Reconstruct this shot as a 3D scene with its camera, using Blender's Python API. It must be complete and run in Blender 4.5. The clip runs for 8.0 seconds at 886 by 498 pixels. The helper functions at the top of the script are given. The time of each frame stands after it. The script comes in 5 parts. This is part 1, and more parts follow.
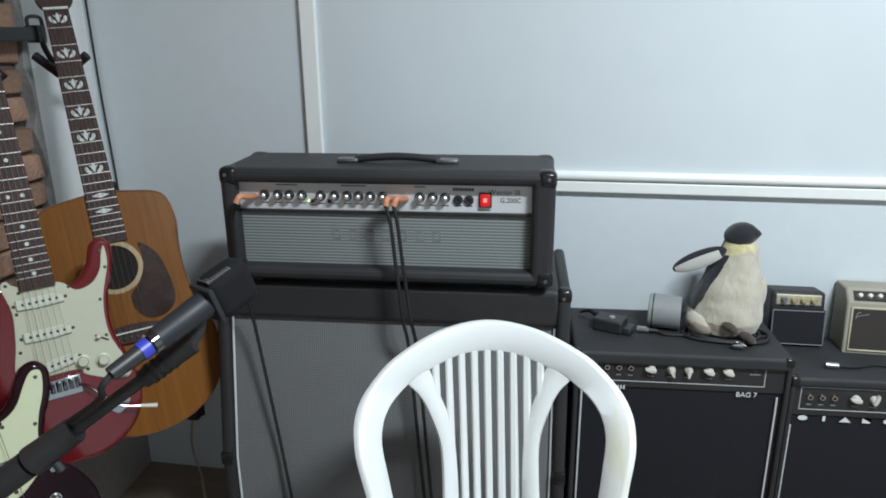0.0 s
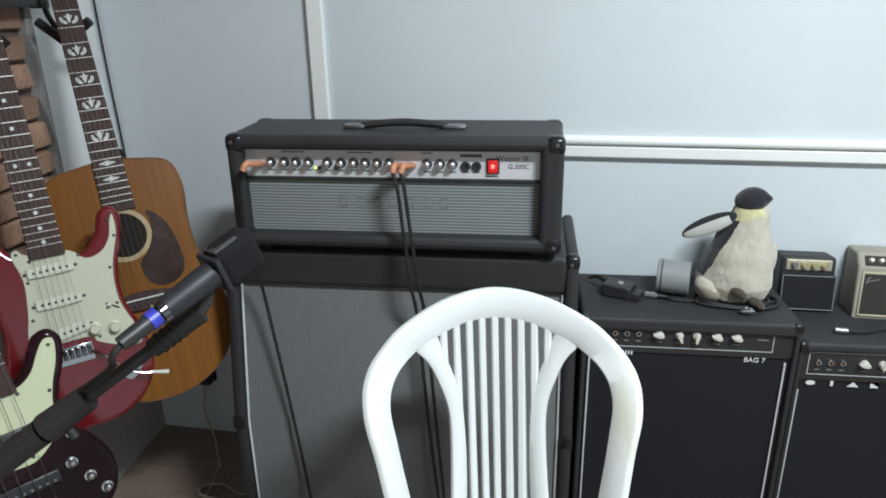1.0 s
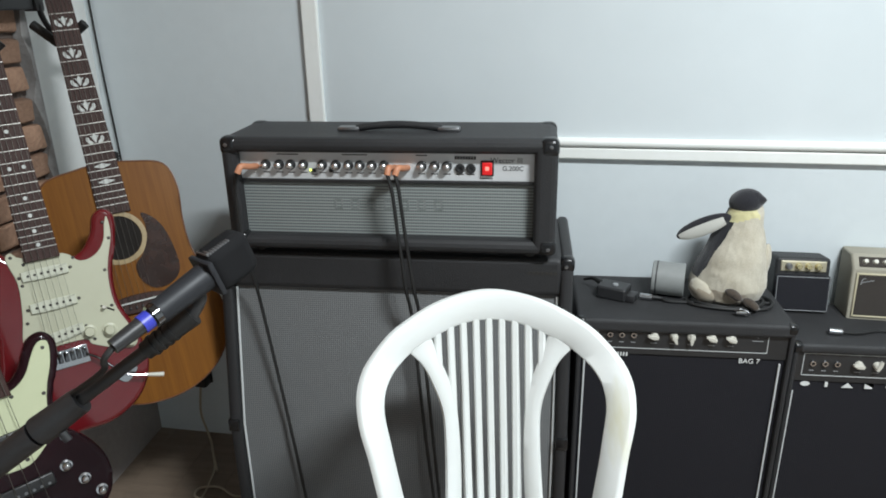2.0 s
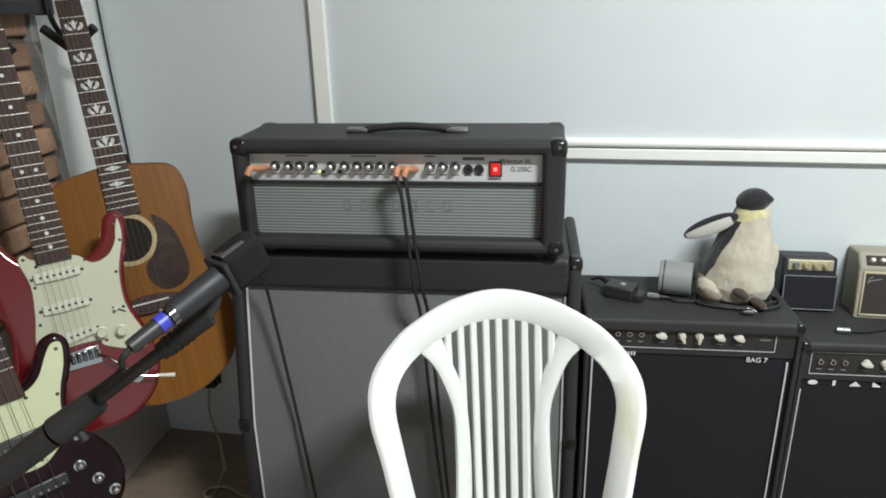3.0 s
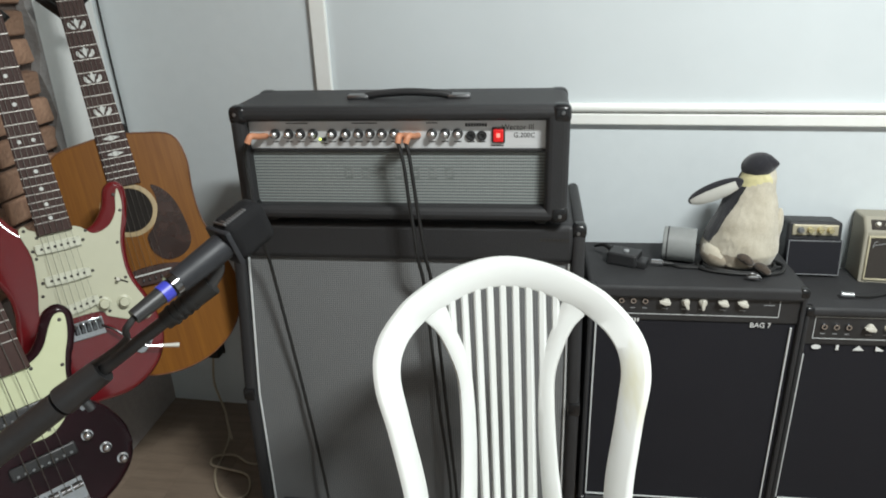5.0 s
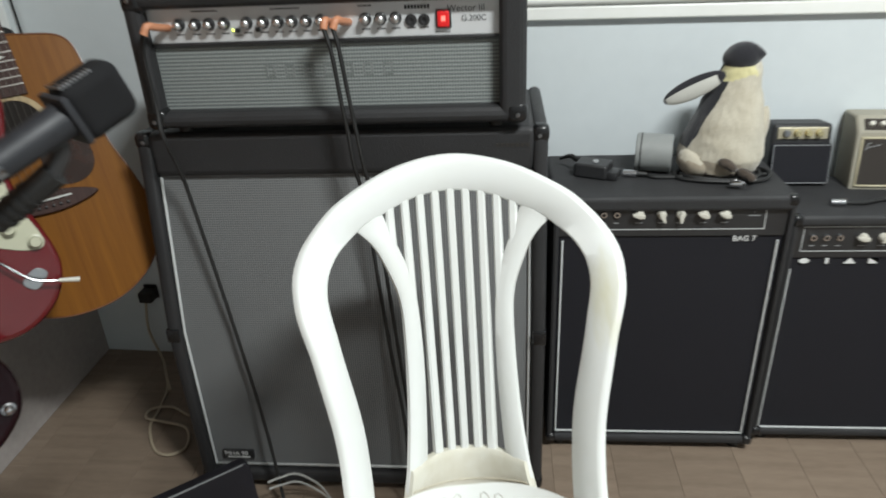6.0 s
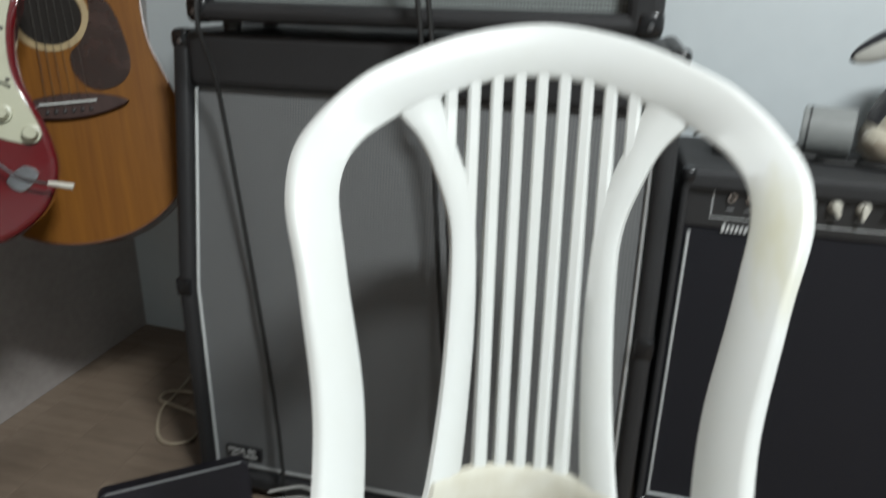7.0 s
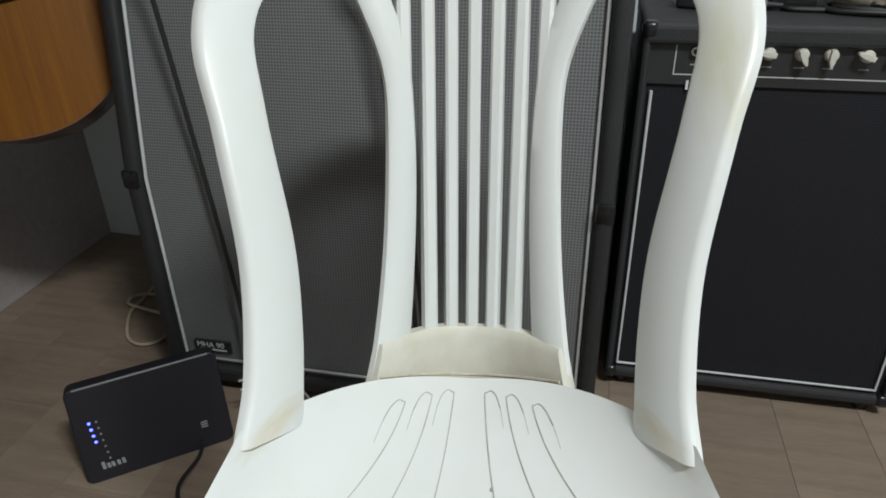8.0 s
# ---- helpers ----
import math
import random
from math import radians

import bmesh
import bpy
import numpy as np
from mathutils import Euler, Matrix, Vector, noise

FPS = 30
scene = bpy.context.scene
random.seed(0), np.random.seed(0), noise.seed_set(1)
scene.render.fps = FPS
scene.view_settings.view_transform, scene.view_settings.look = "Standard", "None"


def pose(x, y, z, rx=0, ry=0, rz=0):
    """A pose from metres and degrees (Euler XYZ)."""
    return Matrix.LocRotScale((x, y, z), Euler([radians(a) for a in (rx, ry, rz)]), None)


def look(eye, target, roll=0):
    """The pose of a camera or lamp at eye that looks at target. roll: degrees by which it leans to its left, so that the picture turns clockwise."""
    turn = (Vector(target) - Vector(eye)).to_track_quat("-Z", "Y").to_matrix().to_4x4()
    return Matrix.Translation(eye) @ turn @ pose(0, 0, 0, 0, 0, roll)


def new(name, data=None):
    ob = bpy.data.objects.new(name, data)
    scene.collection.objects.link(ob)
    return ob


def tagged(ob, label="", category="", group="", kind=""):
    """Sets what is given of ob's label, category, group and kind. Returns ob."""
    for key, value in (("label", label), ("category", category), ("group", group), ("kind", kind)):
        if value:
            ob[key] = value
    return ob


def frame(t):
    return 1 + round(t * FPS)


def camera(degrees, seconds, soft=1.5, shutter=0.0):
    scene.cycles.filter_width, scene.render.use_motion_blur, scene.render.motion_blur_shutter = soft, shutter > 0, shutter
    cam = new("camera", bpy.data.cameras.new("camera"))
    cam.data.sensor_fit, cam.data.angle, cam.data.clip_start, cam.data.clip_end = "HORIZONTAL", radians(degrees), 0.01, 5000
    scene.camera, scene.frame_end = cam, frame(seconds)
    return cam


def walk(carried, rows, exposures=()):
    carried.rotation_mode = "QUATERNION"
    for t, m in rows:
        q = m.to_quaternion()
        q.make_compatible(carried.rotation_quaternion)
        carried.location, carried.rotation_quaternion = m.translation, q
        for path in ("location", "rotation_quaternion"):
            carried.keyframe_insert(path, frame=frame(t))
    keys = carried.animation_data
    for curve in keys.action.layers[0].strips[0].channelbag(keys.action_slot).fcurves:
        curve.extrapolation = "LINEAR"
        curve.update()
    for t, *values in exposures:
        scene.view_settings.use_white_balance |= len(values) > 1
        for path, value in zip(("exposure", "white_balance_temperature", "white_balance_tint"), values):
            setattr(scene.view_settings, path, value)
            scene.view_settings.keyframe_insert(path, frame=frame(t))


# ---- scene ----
cam = camera(65.1, 8.0, 1.8, 0.5)
PATH = [
    (0, (0.003, -0.013, 1.277), (-0.219, 1.883, 0.681), -0.5),
    (0.5, (0.008, 0.003, 1.277), (-0.231, 1.887, 0.647), -0.7),
    (1, (0.005, -0.007, 1.281), (-0.24, 1.853, 0.587), -1.0),
    (1.5, (0.013, -0.006, 1.281), (-0.225, 1.855, 0.591), -0.9),
    (3, (0.003, -0.016, 1.285), (-0.247, 1.845, 0.597), -1.4),
    (3.5, (-0.003, -0.019, 1.285), (-0.256, 1.842, 0.597), -0.9),
    (4, (-0.002, -0.02, 1.288), (-0.261, 1.841, 0.602), -1.4),
    (5.5, (-0.005, -0.006, 1.256), (-0.236, 1.81, 0.45), -2.6),
    (5.7, (-0.008, 0.002, 1.218), (-0.171, 1.714, 0.409), -2.5),
    (5.8, (0.0, 0.038, 1.2), (-0.139, 1.727, 0.341), -2.0),
    (6, (0.024, 0.13, 1.136), (-0.144, 1.911, 0.243), -2.7),
    (6.2, (0.017, 0.226, 1.095), (-0.192, 1.939, 0.301), -1.9),
    (6.3, (0.014, 0.266, 1.078), (-0.208, 2.015, 0.368), -1.4),
    (6.5, (0.023, 0.336, 1.063), (-0.203, 2.202, 0.38), 0.8),
    (6.8, (0.036, 0.362, 0.939), (-0.354, 2.194, 0.238), 2.5),
    (7, (0.028, 0.345, 0.862), (-0.425, 2.157, 0.146), 1.3),
    (7.2, (0.048, 0.345, 0.805), (-0.421, 2.041, 0.085), -1.7),
    (7.3, (0.055, 0.350, 0.799), (-0.389, 2.040, 0.051), -1.5),
    (7.5, (0.059, 0.362, 0.803), (-0.31, 2.087, -0.139), -0.7),
    (8, (0.065, 0.365, 0.804), (-0.322, 2.08, -0.149), -1.2),
]
walk(cam, [(t, look(eye, target, roll)) for t, eye, target, roll in PATH], [(0, -0.04, 6200, 10), (1, 0.07, 6300, 10), (1.5, 0.08, 6350, 10), (3, 0.13, 6850, 10), (5.5, 0.16, 6850, 10), (6.2, 0.04, 6800, 10), (7, -0.04, 6700, 10), (7.5, -0.19, 6700, 10), (8, -0.36, 6700, 10)])

LAMP_POWER = 90.0
HEAD_TURN = 90

# ---- world and light ----
world = bpy.data.worlds.new("world")
scene.world = world
world.use_nodes = True
world.node_tree.nodes["Background"].inputs[0].default_value = (0.72, 0.85, 1.0, 1)
world.node_tree.nodes["Background"].inputs[1].default_value = 0.12


# ---- materials ----
def srgb(r, g, b):
    return tuple(((c / 255) / 12.92 if c / 255 <= 0.04045 else ((c / 255 + 0.055) / 1.055) ** 2.4) for c in (r, g, b))


def material(name, base, rough=0.5, metal=0.0, second=None, big=3.0, fine=60.0, mix=0.35, bump=0.1, depth=0.002, coat=0.0, random_tint=0.0, stretch=(1, 1, 1), spec=0.5):
    """A surface with stains at one scale and grain at another."""
    m = bpy.data.materials.new(name)
    m.use_nodes = True
    nt = m.node_tree
    bsdf = nt.nodes["Principled BSDF"]
    co = nt.nodes.new("ShaderNodeTexCoord")
    mp = nt.nodes.new("ShaderNodeMapping")
    mp.inputs["Scale"].default_value = stretch
    nt.links.new(co.outputs["Object"], mp.inputs[0])
    n1 = nt.nodes.new("ShaderNodeTexNoise")
    n1.inputs["Scale"].default_value, n1.inputs["Detail"].default_value = big, 5
    n2 = nt.nodes.new("ShaderNodeTexNoise")
    n2.inputs["Scale"].default_value, n2.inputs["Detail"].default_value = fine, 4
    nt.links.new(mp.outputs[0], n1.inputs[0])
    nt.links.new(mp.outputs[0], n2.inputs[0])
    second = second or tuple(c * 0.8 for c in base)
    ramp = nt.nodes.new("ShaderNodeMapRange")
    ramp.inputs[1].default_value, ramp.inputs[2].default_value = 0.35, 0.7
    add = nt.nodes.new("ShaderNodeMath")
    add.operation = "MULTIPLY_ADD"
    add.inputs[1].default_value = 0.4
    nt.links.new(n2.outputs[0], add.inputs[0])
    sc = nt.nodes.new("ShaderNodeMath")
    sc.operation = "MULTIPLY"
    sc.inputs[1].default_value = 0.6
    nt.links.new(n1.outputs[0], sc.inputs[0])
    nt.links.new(sc.outputs[0], add.inputs[2])
    nt.links.new(add.outputs[0], ramp.inputs[0])
    amount = nt.nodes.new("ShaderNodeMath")
    amount.operation = "MULTIPLY"
    amount.inputs[1].default_value = mix * 2
    amount.use_clamp = True
    nt.links.new(ramp.outputs[0], amount.inputs[0])
    mixer = nt.nodes.new("ShaderNodeMix")
    mixer.data_type = "RGBA"
    mixer.inputs[6].default_value, mixer.inputs[7].default_value = (*base, 1), (*second, 1)
    nt.links.new(amount.outputs[0], mixer.inputs[0])
    out = mixer.outputs[2]
    if random_tint:
        info = nt.nodes.new("ShaderNodeObjectInfo")
        hsv = nt.nodes.new("ShaderNodeHueSaturation")
        rng = nt.nodes.new("ShaderNodeMapRange")
        rng.inputs[3].default_value, rng.inputs[4].default_value = 1 - random_tint, 1 + random_tint
        nt.links.new(info.outputs["Random"], rng.inputs[0])
        nt.links.new(rng.outputs[0], hsv.inputs["Value"])
        nt.links.new(out, hsv.inputs["Color"])
        out = hsv.outputs[0]
    nt.links.new(out, bsdf.inputs["Base Color"])
    rr = nt.nodes.new("ShaderNodeMapRange")
    rr.inputs[3].default_value, rr.inputs[4].default_value = max(0.02, rough - 0.1), min(1, rough + 0.1)
    nt.links.new(n1.outputs[0], rr.inputs[0])
    nt.links.new(rr.outputs[0], bsdf.inputs["Roughness"])
    bsdf.inputs["Metallic"].default_value = metal
    bsdf.inputs["Specular IOR Level"].default_value = spec
    bsdf.inputs["Coat Weight"].default_value = coat
    bsdf.inputs["Coat Roughness"].default_value = 0.08
    if bump:
        b = nt.nodes.new("ShaderNodeBump")
        b.inputs["Strength"].default_value, b.inputs["Distance"].default_value = bump, depth
        nt.links.new(n2.outputs[0], b.inputs["Height"])
        nt.links.new(b.outputs[0], bsdf.inputs["Normal"])
    return m


def glow(name, colour, strength):
    m = bpy.data.materials.new(name)
    m.use_nodes = True
    b = m.node_tree.nodes["Principled BSDF"]
    b.inputs["Base Color"].default_value = (*colour, 1)
    b.inputs["Emission Color"].default_value = (*colour, 1)
    b.inputs["Emission Strength"].default_value = strength
    return m


def stain(m, centre, radius, colour):
    """A soiled patch with a shape of its own."""
    nt = m.node_tree
    bsdf = nt.nodes["Principled BSDF"]
    old = bsdf.inputs["Base Color"].links[0].from_socket
    co = nt.nodes.new("ShaderNodeTexCoord")
    mp = nt.nodes.new("ShaderNodeMapping")
    mp.vector_type = "TEXTURE"
    mp.inputs["Location"].default_value, mp.inputs["Scale"].default_value = centre, radius
    nt.links.new(co.outputs["Object"], mp.inputs[0])
    ns = nt.nodes.new("ShaderNodeTexNoise")
    ns.inputs["Scale"].default_value, ns.inputs["Detail"].default_value = 2.2, 5
    nt.links.new(mp.outputs[0], ns.inputs[0])
    ln = nt.nodes.new("ShaderNodeVectorMath")
    ln.operation = "LENGTH"
    nt.links.new(mp.outputs[0], ln.inputs[0])
    ad = nt.nodes.new("ShaderNodeMath")
    ad.operation = "ADD"
    nt.links.new(ln.outputs["Value"], ad.inputs[0])
    nt.links.new(ns.outputs[0], ad.inputs[1])
    rg = nt.nodes.new("ShaderNodeMapRange")
    rg.inputs[1].default_value, rg.inputs[2].default_value, rg.inputs[3].default_value, rg.inputs[4].default_value = 0.7, 1.5, 0.75, 0.0
    nt.links.new(ad.outputs[0], rg.inputs[0])
    mx = nt.nodes.new("ShaderNodeMix")
    mx.data_type = "RGBA"
    mx.inputs[7].default_value = (*colour, 1)
    nt.links.new(rg.outputs[0], mx.inputs[0])
    nt.links.new(old, mx.inputs[6])
    nt.links.new(mx.outputs[2], bsdf.inputs["Base Color"])


def weave(name, base, thread, pitch, rough=0.9, tall=1.0, spec=0.5, cross=1.0):
    """Woven speaker cloth: a fine grid of threads."""
    m = material(name, base, rough, second=tuple(c * 0.75 for c in base), big=4, fine=40, bump=0, spec=spec)
    nt = m.node_tree
    bsdf = nt.nodes["Principled BSDF"]
    old = bsdf.inputs["Base Color"].links[0].from_socket
    co = nt.nodes.new("ShaderNodeTexCoord")
    sep = nt.nodes.new("ShaderNodeSeparateXYZ")
    nt.links.new(co.outputs["Object"], sep.inputs[0])
    waves = []
    for axis, step in ((0, pitch), (2, pitch * tall)):
        k = nt.nodes.new("ShaderNodeMath")
        k.operation = "MULTIPLY"
        k.inputs[1].default_value = 2 * math.pi / step
        nt.links.new(sep.outputs[axis], k.inputs[0])
        s = nt.nodes.new("ShaderNodeMath")
        s.operation = "SINE"
        nt.links.new(k.outputs[0], s.inputs[0])
        waves.append(s)
    mx = nt.nodes.new("ShaderNodeMath")
    mx.operation = "MAXIMUM"
    column = nt.nodes.new("ShaderNodeMath")
    column.operation = "MULTIPLY"
    column.inputs[1].default_value = cross
    nt.links.new(waves[0].outputs[0], column.inputs[0])
    nt.links.new(column.outputs[0], mx.inputs[0])
    nt.links.new(waves[1].outputs[0], mx.inputs[1])
    rng = nt.nodes.new("ShaderNodeMapRange")
    rng.inputs[1].default_value, rng.inputs[2].default_value = -0.2, 0.9
    nt.links.new(mx.outputs[0], rng.inputs[0])
    mixer = nt.nodes.new("ShaderNodeMix")
    mixer.data_type = "RGBA"
    mixer.inputs[7].default_value = (*thread, 1)
    nt.links.new(rng.outputs[0], mixer.inputs[0])
    nt.links.new(old, mixer.inputs[6])
    nt.links.new(mixer.outputs[2], bsdf.inputs["Base Color"])
    b = nt.nodes.new("ShaderNodeBump")
    b.inputs["Strength"].default_value, b.inputs["Distance"].default_value = 0.4, 0.0006
    nt.links.new(rng.outputs[0], b.inputs["Height"])
    nt.links.new(b.outputs[0], bsdf.inputs["Normal"])
    return m


WALL = material("wall_paint", (0.66, 0.71, 0.73), 0.55, second=(0.60, 0.65, 0.67), big=1.2, fine=25, mix=0.4, bump=0.08, depth=0.003)
# whiter copy of the wall paint; light on the lamp-facing side is in its colour
WALL_LIT = material("lit_wall_paint", (0.80, 0.81, 0.79), 0.6, second=(0.72, 0.73, 0.71), big=5, fine=40, mix=0.4, bump=0.15, depth=0.003)
SHEET = material("white_sheet", (0.645, 0.695, 0.715), 0.5, second=(0.585, 0.64, 0.66), big=1.5, fine=9, mix=0.35, bump=0.05, depth=0.004)
TRIM = material("white_trim", (0.86, 0.87, 0.85), 0.35, second=(0.79, 0.80, 0.75), big=6, fine=50, mix=0.3, bump=0.05)
CEIL = material("ceiling_paint", (0.75, 0.75, 0.74), 0.8, bump=0.05)
# dark grey that holds the shade on the lower left wall
SHADED_WALL = material("shaded_wall_paint", (0.420, 0.385, 0.368), 0.85, second=(0.320, 0.288, 0.272), big=4, fine=60, mix=0.45, bump=0.4, depth=0.003)
PLASTER = material("raw_plaster", (0.36, 0.35, 0.34), 0.9, second=(0.22, 0.20, 0.19), big=12, fine=90, mix=0.5, bump=0.7, depth=0.004)
BRICK = material("brick", (0.39, 0.235, 0.155), 0.9, second=(0.23, 0.135, 0.092), big=14, fine=110, mix=0.45, bump=0.8, depth=0.004, random_tint=0.22)
MORTAR = material("mortar", (0.16, 0.125, 0.11), 0.95, second=(0.09, 0.07, 0.06), big=20, fine=120, mix=0.5, bump=0.9, depth=0.004)
FLOOR = material("laminate", (0.250, 0.193, 0.146), 0.45, second=(0.160, 0.116, 0.085), big=3, fine=26, mix=0.45, bump=0.12, depth=0.001, random_tint=0.10, stretch=(1.2, 14, 1))
GAP = material("floor_gap", (0.140, 0.104, 0.078), 0.9)
TOLEX = material("black_vinyl", (0.021, 0.021, 0.022), 0.50, second=(0.034, 0.034, 0.036), spec=0.35, big=5, fine=420, mix=0.4, bump=0.55, depth=0.0012)
TOLEX_RIB = material("black_carpet", (0.026, 0.026, 0.028), 0.7, second=(0.016, 0.016, 0.017), big=8, fine=260, mix=0.45, bump=0.6, depth=0.0012)
BLACK = material("black_plastic", (0.020, 0.020, 0.021), 0.42, second=(0.030, 0.030, 0.032), big=9, fine=150, bump=0.12, depth=0.0006)
RUBBER = material("black_rubber", (0.012, 0.012, 0.012), 0.55, bump=0.05)
CORNER = material("corner_plastic", (0.010, 0.010, 0.011), 0.25, bump=0.05)
GRILLE_HEAD = weave("silver_cloth", (0.085, 0.098, 0.096), (0.285, 0.308, 0.302), 0.0046, 0.9, 1.35, 0.5, 0.45)
GRILLE_CAB = weave("dark_grille", (0.086, 0.089, 0.092), (0.186, 0.192, 0.194), 0.0044)
MESH_BLACK = weave("perforated_steel", (0.008, 0.008, 0.011), (0.017, 0.017, 0.022), 0.004, 0.7, 1.0, 0.25)
PIPING = material("white_piping", (0.62, 0.64, 0.64), 0.4, bump=0.05)
SILVER = material("brushed_panel", (0.66, 0.67, 0.68), 0.40, metal=0.25, second=(0.58, 0.59, 0.60), big=5, fine=60, bump=0.05, stretch=(1, 1, 12))
CHROME = material("chrome", (0.58, 0.58, 0.60), 0.16, metal=1.0, bump=0.0)
STEEL = material("steel", (0.34, 0.34, 0.35), 0.34, metal=1.0, bump=0.05)
FRET = material("fret_wire", (0.62, 0.60, 0.56), 0.35, metal=1.0, bump=0)
CAP = material("bright_cap", (0.86, 0.86, 0.87), 0.28, metal=1.0, bump=0)
KNOB_STEEL = material("smoked_chrome", (0.20, 0.20, 0.21), 0.12, metal=1.0, bump=0)
DARK_STEEL = material("dark_screw", (0.06, 0.055, 0.05), 0.45, metal=0.6, bump=0)
PALE_GOLD = material("pale_gold_frame", (0.52, 0.47, 0.33), 0.45, bump=0)
STRING = material("worn_string", (0.22, 0.21, 0.19), 0.5, metal=0.7, bump=0)
PRINT = material("black_print", (0.03, 0.03, 0.032), 0.6, bump=0)
WHITE_PRINT = material("white_print", (0.72, 0.73, 0.72), 0.5, bump=0)
ORANGE = material("orange_plastic", (0.56, 0.25, 0.14), 0.5, second=(0.44, 0.18, 0.10), bump=0.05)
RED_LAMP = glow("red_switch", (0.60, 0.010, 0.012), 0.22)
RED_CORE = glow("red_switch_lamp", (1.0, 0.22, 0.18), 0.9)
GREEN_LED = glow("yellow_led", (0.75, 1.0, 0.1), 3.0)
BLUE_LED = glow("blue_led", (0.06, 0.09, 1.0), 9.0)
CHAIR = material("white_resin", (0.665, 0.68, 0.67), 0.36, second=(0.615, 0.625, 0.58), big=5, fine=35, mix=0.22, bump=0.04, depth=0.001)
stain(CHAIR, (0.182, -0.03, 0.665), (0.024, 0.08, 0.075), (0.55, 0.53, 0.36))
stain(CHAIR, (-0.140, -0.180, 0.453), (0.035, 0.05, 0.012), (0.56, 0.51, 0.38))
stain(CHAIR, (0.140, -0.180, 0.453), (0.035, 0.05, 0.012), (0.56, 0.51, 0.38))
GRIME = material("resin_grime", (0.42, 0.38, 0.29), 0.6, second=(0.62, 0.58, 0.48), big=60, fine=200, mix=0.5, bump=0.1, depth=0.001)
# grey for the shade along the seat's moulded grooves
GROOVE_SHADE = material("groove_shade", (0.30, 0.29, 0.26), 0.6, second=(0.50, 0.49, 0.45), big=30, fine=200, mix=0.5, bump=0)
CHAIR_DIRTY = material("soiled_resin", (0.66, 0.65, 0.58), 0.45, second=(0.54, 0.51, 0.41), big=14, fine=60, mix=0.4, bump=0.08, depth=0.001)
CREAM_KNOB = material("cream_knob", (0.62, 0.60, 0.53), 0.4, bump=0.03)
SPRUCE = material("spruce_top", (0.215, 0.085, 0.012), 0.40, second=(0.130, 0.043, 0.006), big=3, fine=14, mix=0.45, bump=0.03, coat=0.0, spec=0.14, stretch=(30, 1.0, 6))
SIDE_WOOD = material("guitar_side", (0.17, 0.065, 0.024), 0.3, coat=0.4, stretch=(4, 1, 20), bump=0.03)
NECK_WOOD = material("neck_wood", (0.30, 0.16, 0.07), 0.4, stretch=(20, 1, 20), bump=0.03)
ROSEWOOD = material("rosewood", (0.052, 0.025, 0.020), 0.55, second=(0.030, 0.014, 0.012), spec=0.25, big=8, fine=50, mix=0.5, stretch=(25, 2, 8), bump=0.12, depth=0.0006)
PEARL = material("pearl_inlay", (0.62, 0.63, 0.60), 0.25, second=(0.48, 0.50, 0.50), big=60, fine=200, bump=0)
TORTOISE = material("dark_pickguard", (0.022, 0.014, 0.012), 0.18, second=(0.05, 0.02, 0.014), big=25, fine=80, mix=0.4, coat=0.5, bump=0)
ROSETTE = material("rosette", (0.40, 0.30, 0.15), 0.4, second=(0.26, 0.18, 0.09), big=60, fine=220, bump=0)
DARK = material("dark_inside", (0.010, 0.007, 0.005), 0.9, bump=0)
RED_PAINT = material("red_lacquer", (0.135, 0.008, 0.011), 0.16, second=(0.105, 0.006, 0.009), big=3, fine=30, mix=0.3, bump=0.0, coat=0.8)
BLACK_PAINT = material("black_lacquer", (0.014, 0.004, 0.006), 0.15, second=(0.020, 0.006, 0.009), big=3, fine=30, bump=0.0, coat=0.08, spec=0.22)
GUARD = material("mint_pickguard", (0.49, 0.49, 0.37), 0.35, second=(0.43, 0.43, 0.32), big=5, fine=60, mix=0.25, bump=0.02)
GUARD_BASS = material("aged_pickguard", (0.52, 0.55, 0.36), 0.35, second=(0.46, 0.49, 0.31), big=5, fine=60, mix=0.25, bump=0.02)
PICKUP = material("pickup_cover", (0.58, 0.59, 0.48), 0.4, bump=0.02)
GREY_CUP = material("grey_plastic", (0.25, 0.26, 0.255), 0.5, second=(0.21, 0.22, 0.215), big=8, fine=60, bump=0.06)
FUR_BLACK = material("black_plush", (0.018, 0.018, 0.022), 0.95, second=(0.035, 0.035, 0.04), big=18, fine=520, mix=0.5, bump=0.3, depth=0.002)
FUR_WHITE = material("cream_plush", (0.57, 0.535, 0.445), 0.95, second=(0.36, 0.32, 0.245), big=20, fine=500, mix=0.45, bump=0.3, depth=0.002)
FUR_PALE = material("pale_plush", (0.60, 0.60, 0.56), 0.95, second=(0.50, 0.50, 0.46), big=14, fine=500, mix=0.4, bump=0.3, depth=0.002)
FUR_YELLOW = material("yellow_plush", (0.62, 0.58, 0.34), 0.95, second=(0.54, 0.49, 0.26), big=18, fine=500, mix=0.4, bump=0.3, depth=0.002)
FUR_SOILED = material("soiled_plush", (0.40, 0.35, 0.275), 0.95, second=(0.25, 0.205, 0.155), big=22, fine=500, mix=0.5, bump=0.3, depth=0.002)
FUR_BROWN = material("brown_plush", (0.085, 0.065, 0.050), 0.95, second=(0.035, 0.028, 0.024), big=26, fine=500, mix=0.5, bump=0.3, depth=0.002)
for plush in (FUR_BLACK, FUR_SOILED, FUR_WHITE, FUR_PALE, FUR_YELLOW, FUR_BROWN):
    plush.node_tree.nodes["Principled BSDF"].inputs["Sheen Weight"].default_value = 0.35
    plush.node_tree.nodes["Principled BSDF"].inputs["Specular IOR Level"].default_value = 0.1
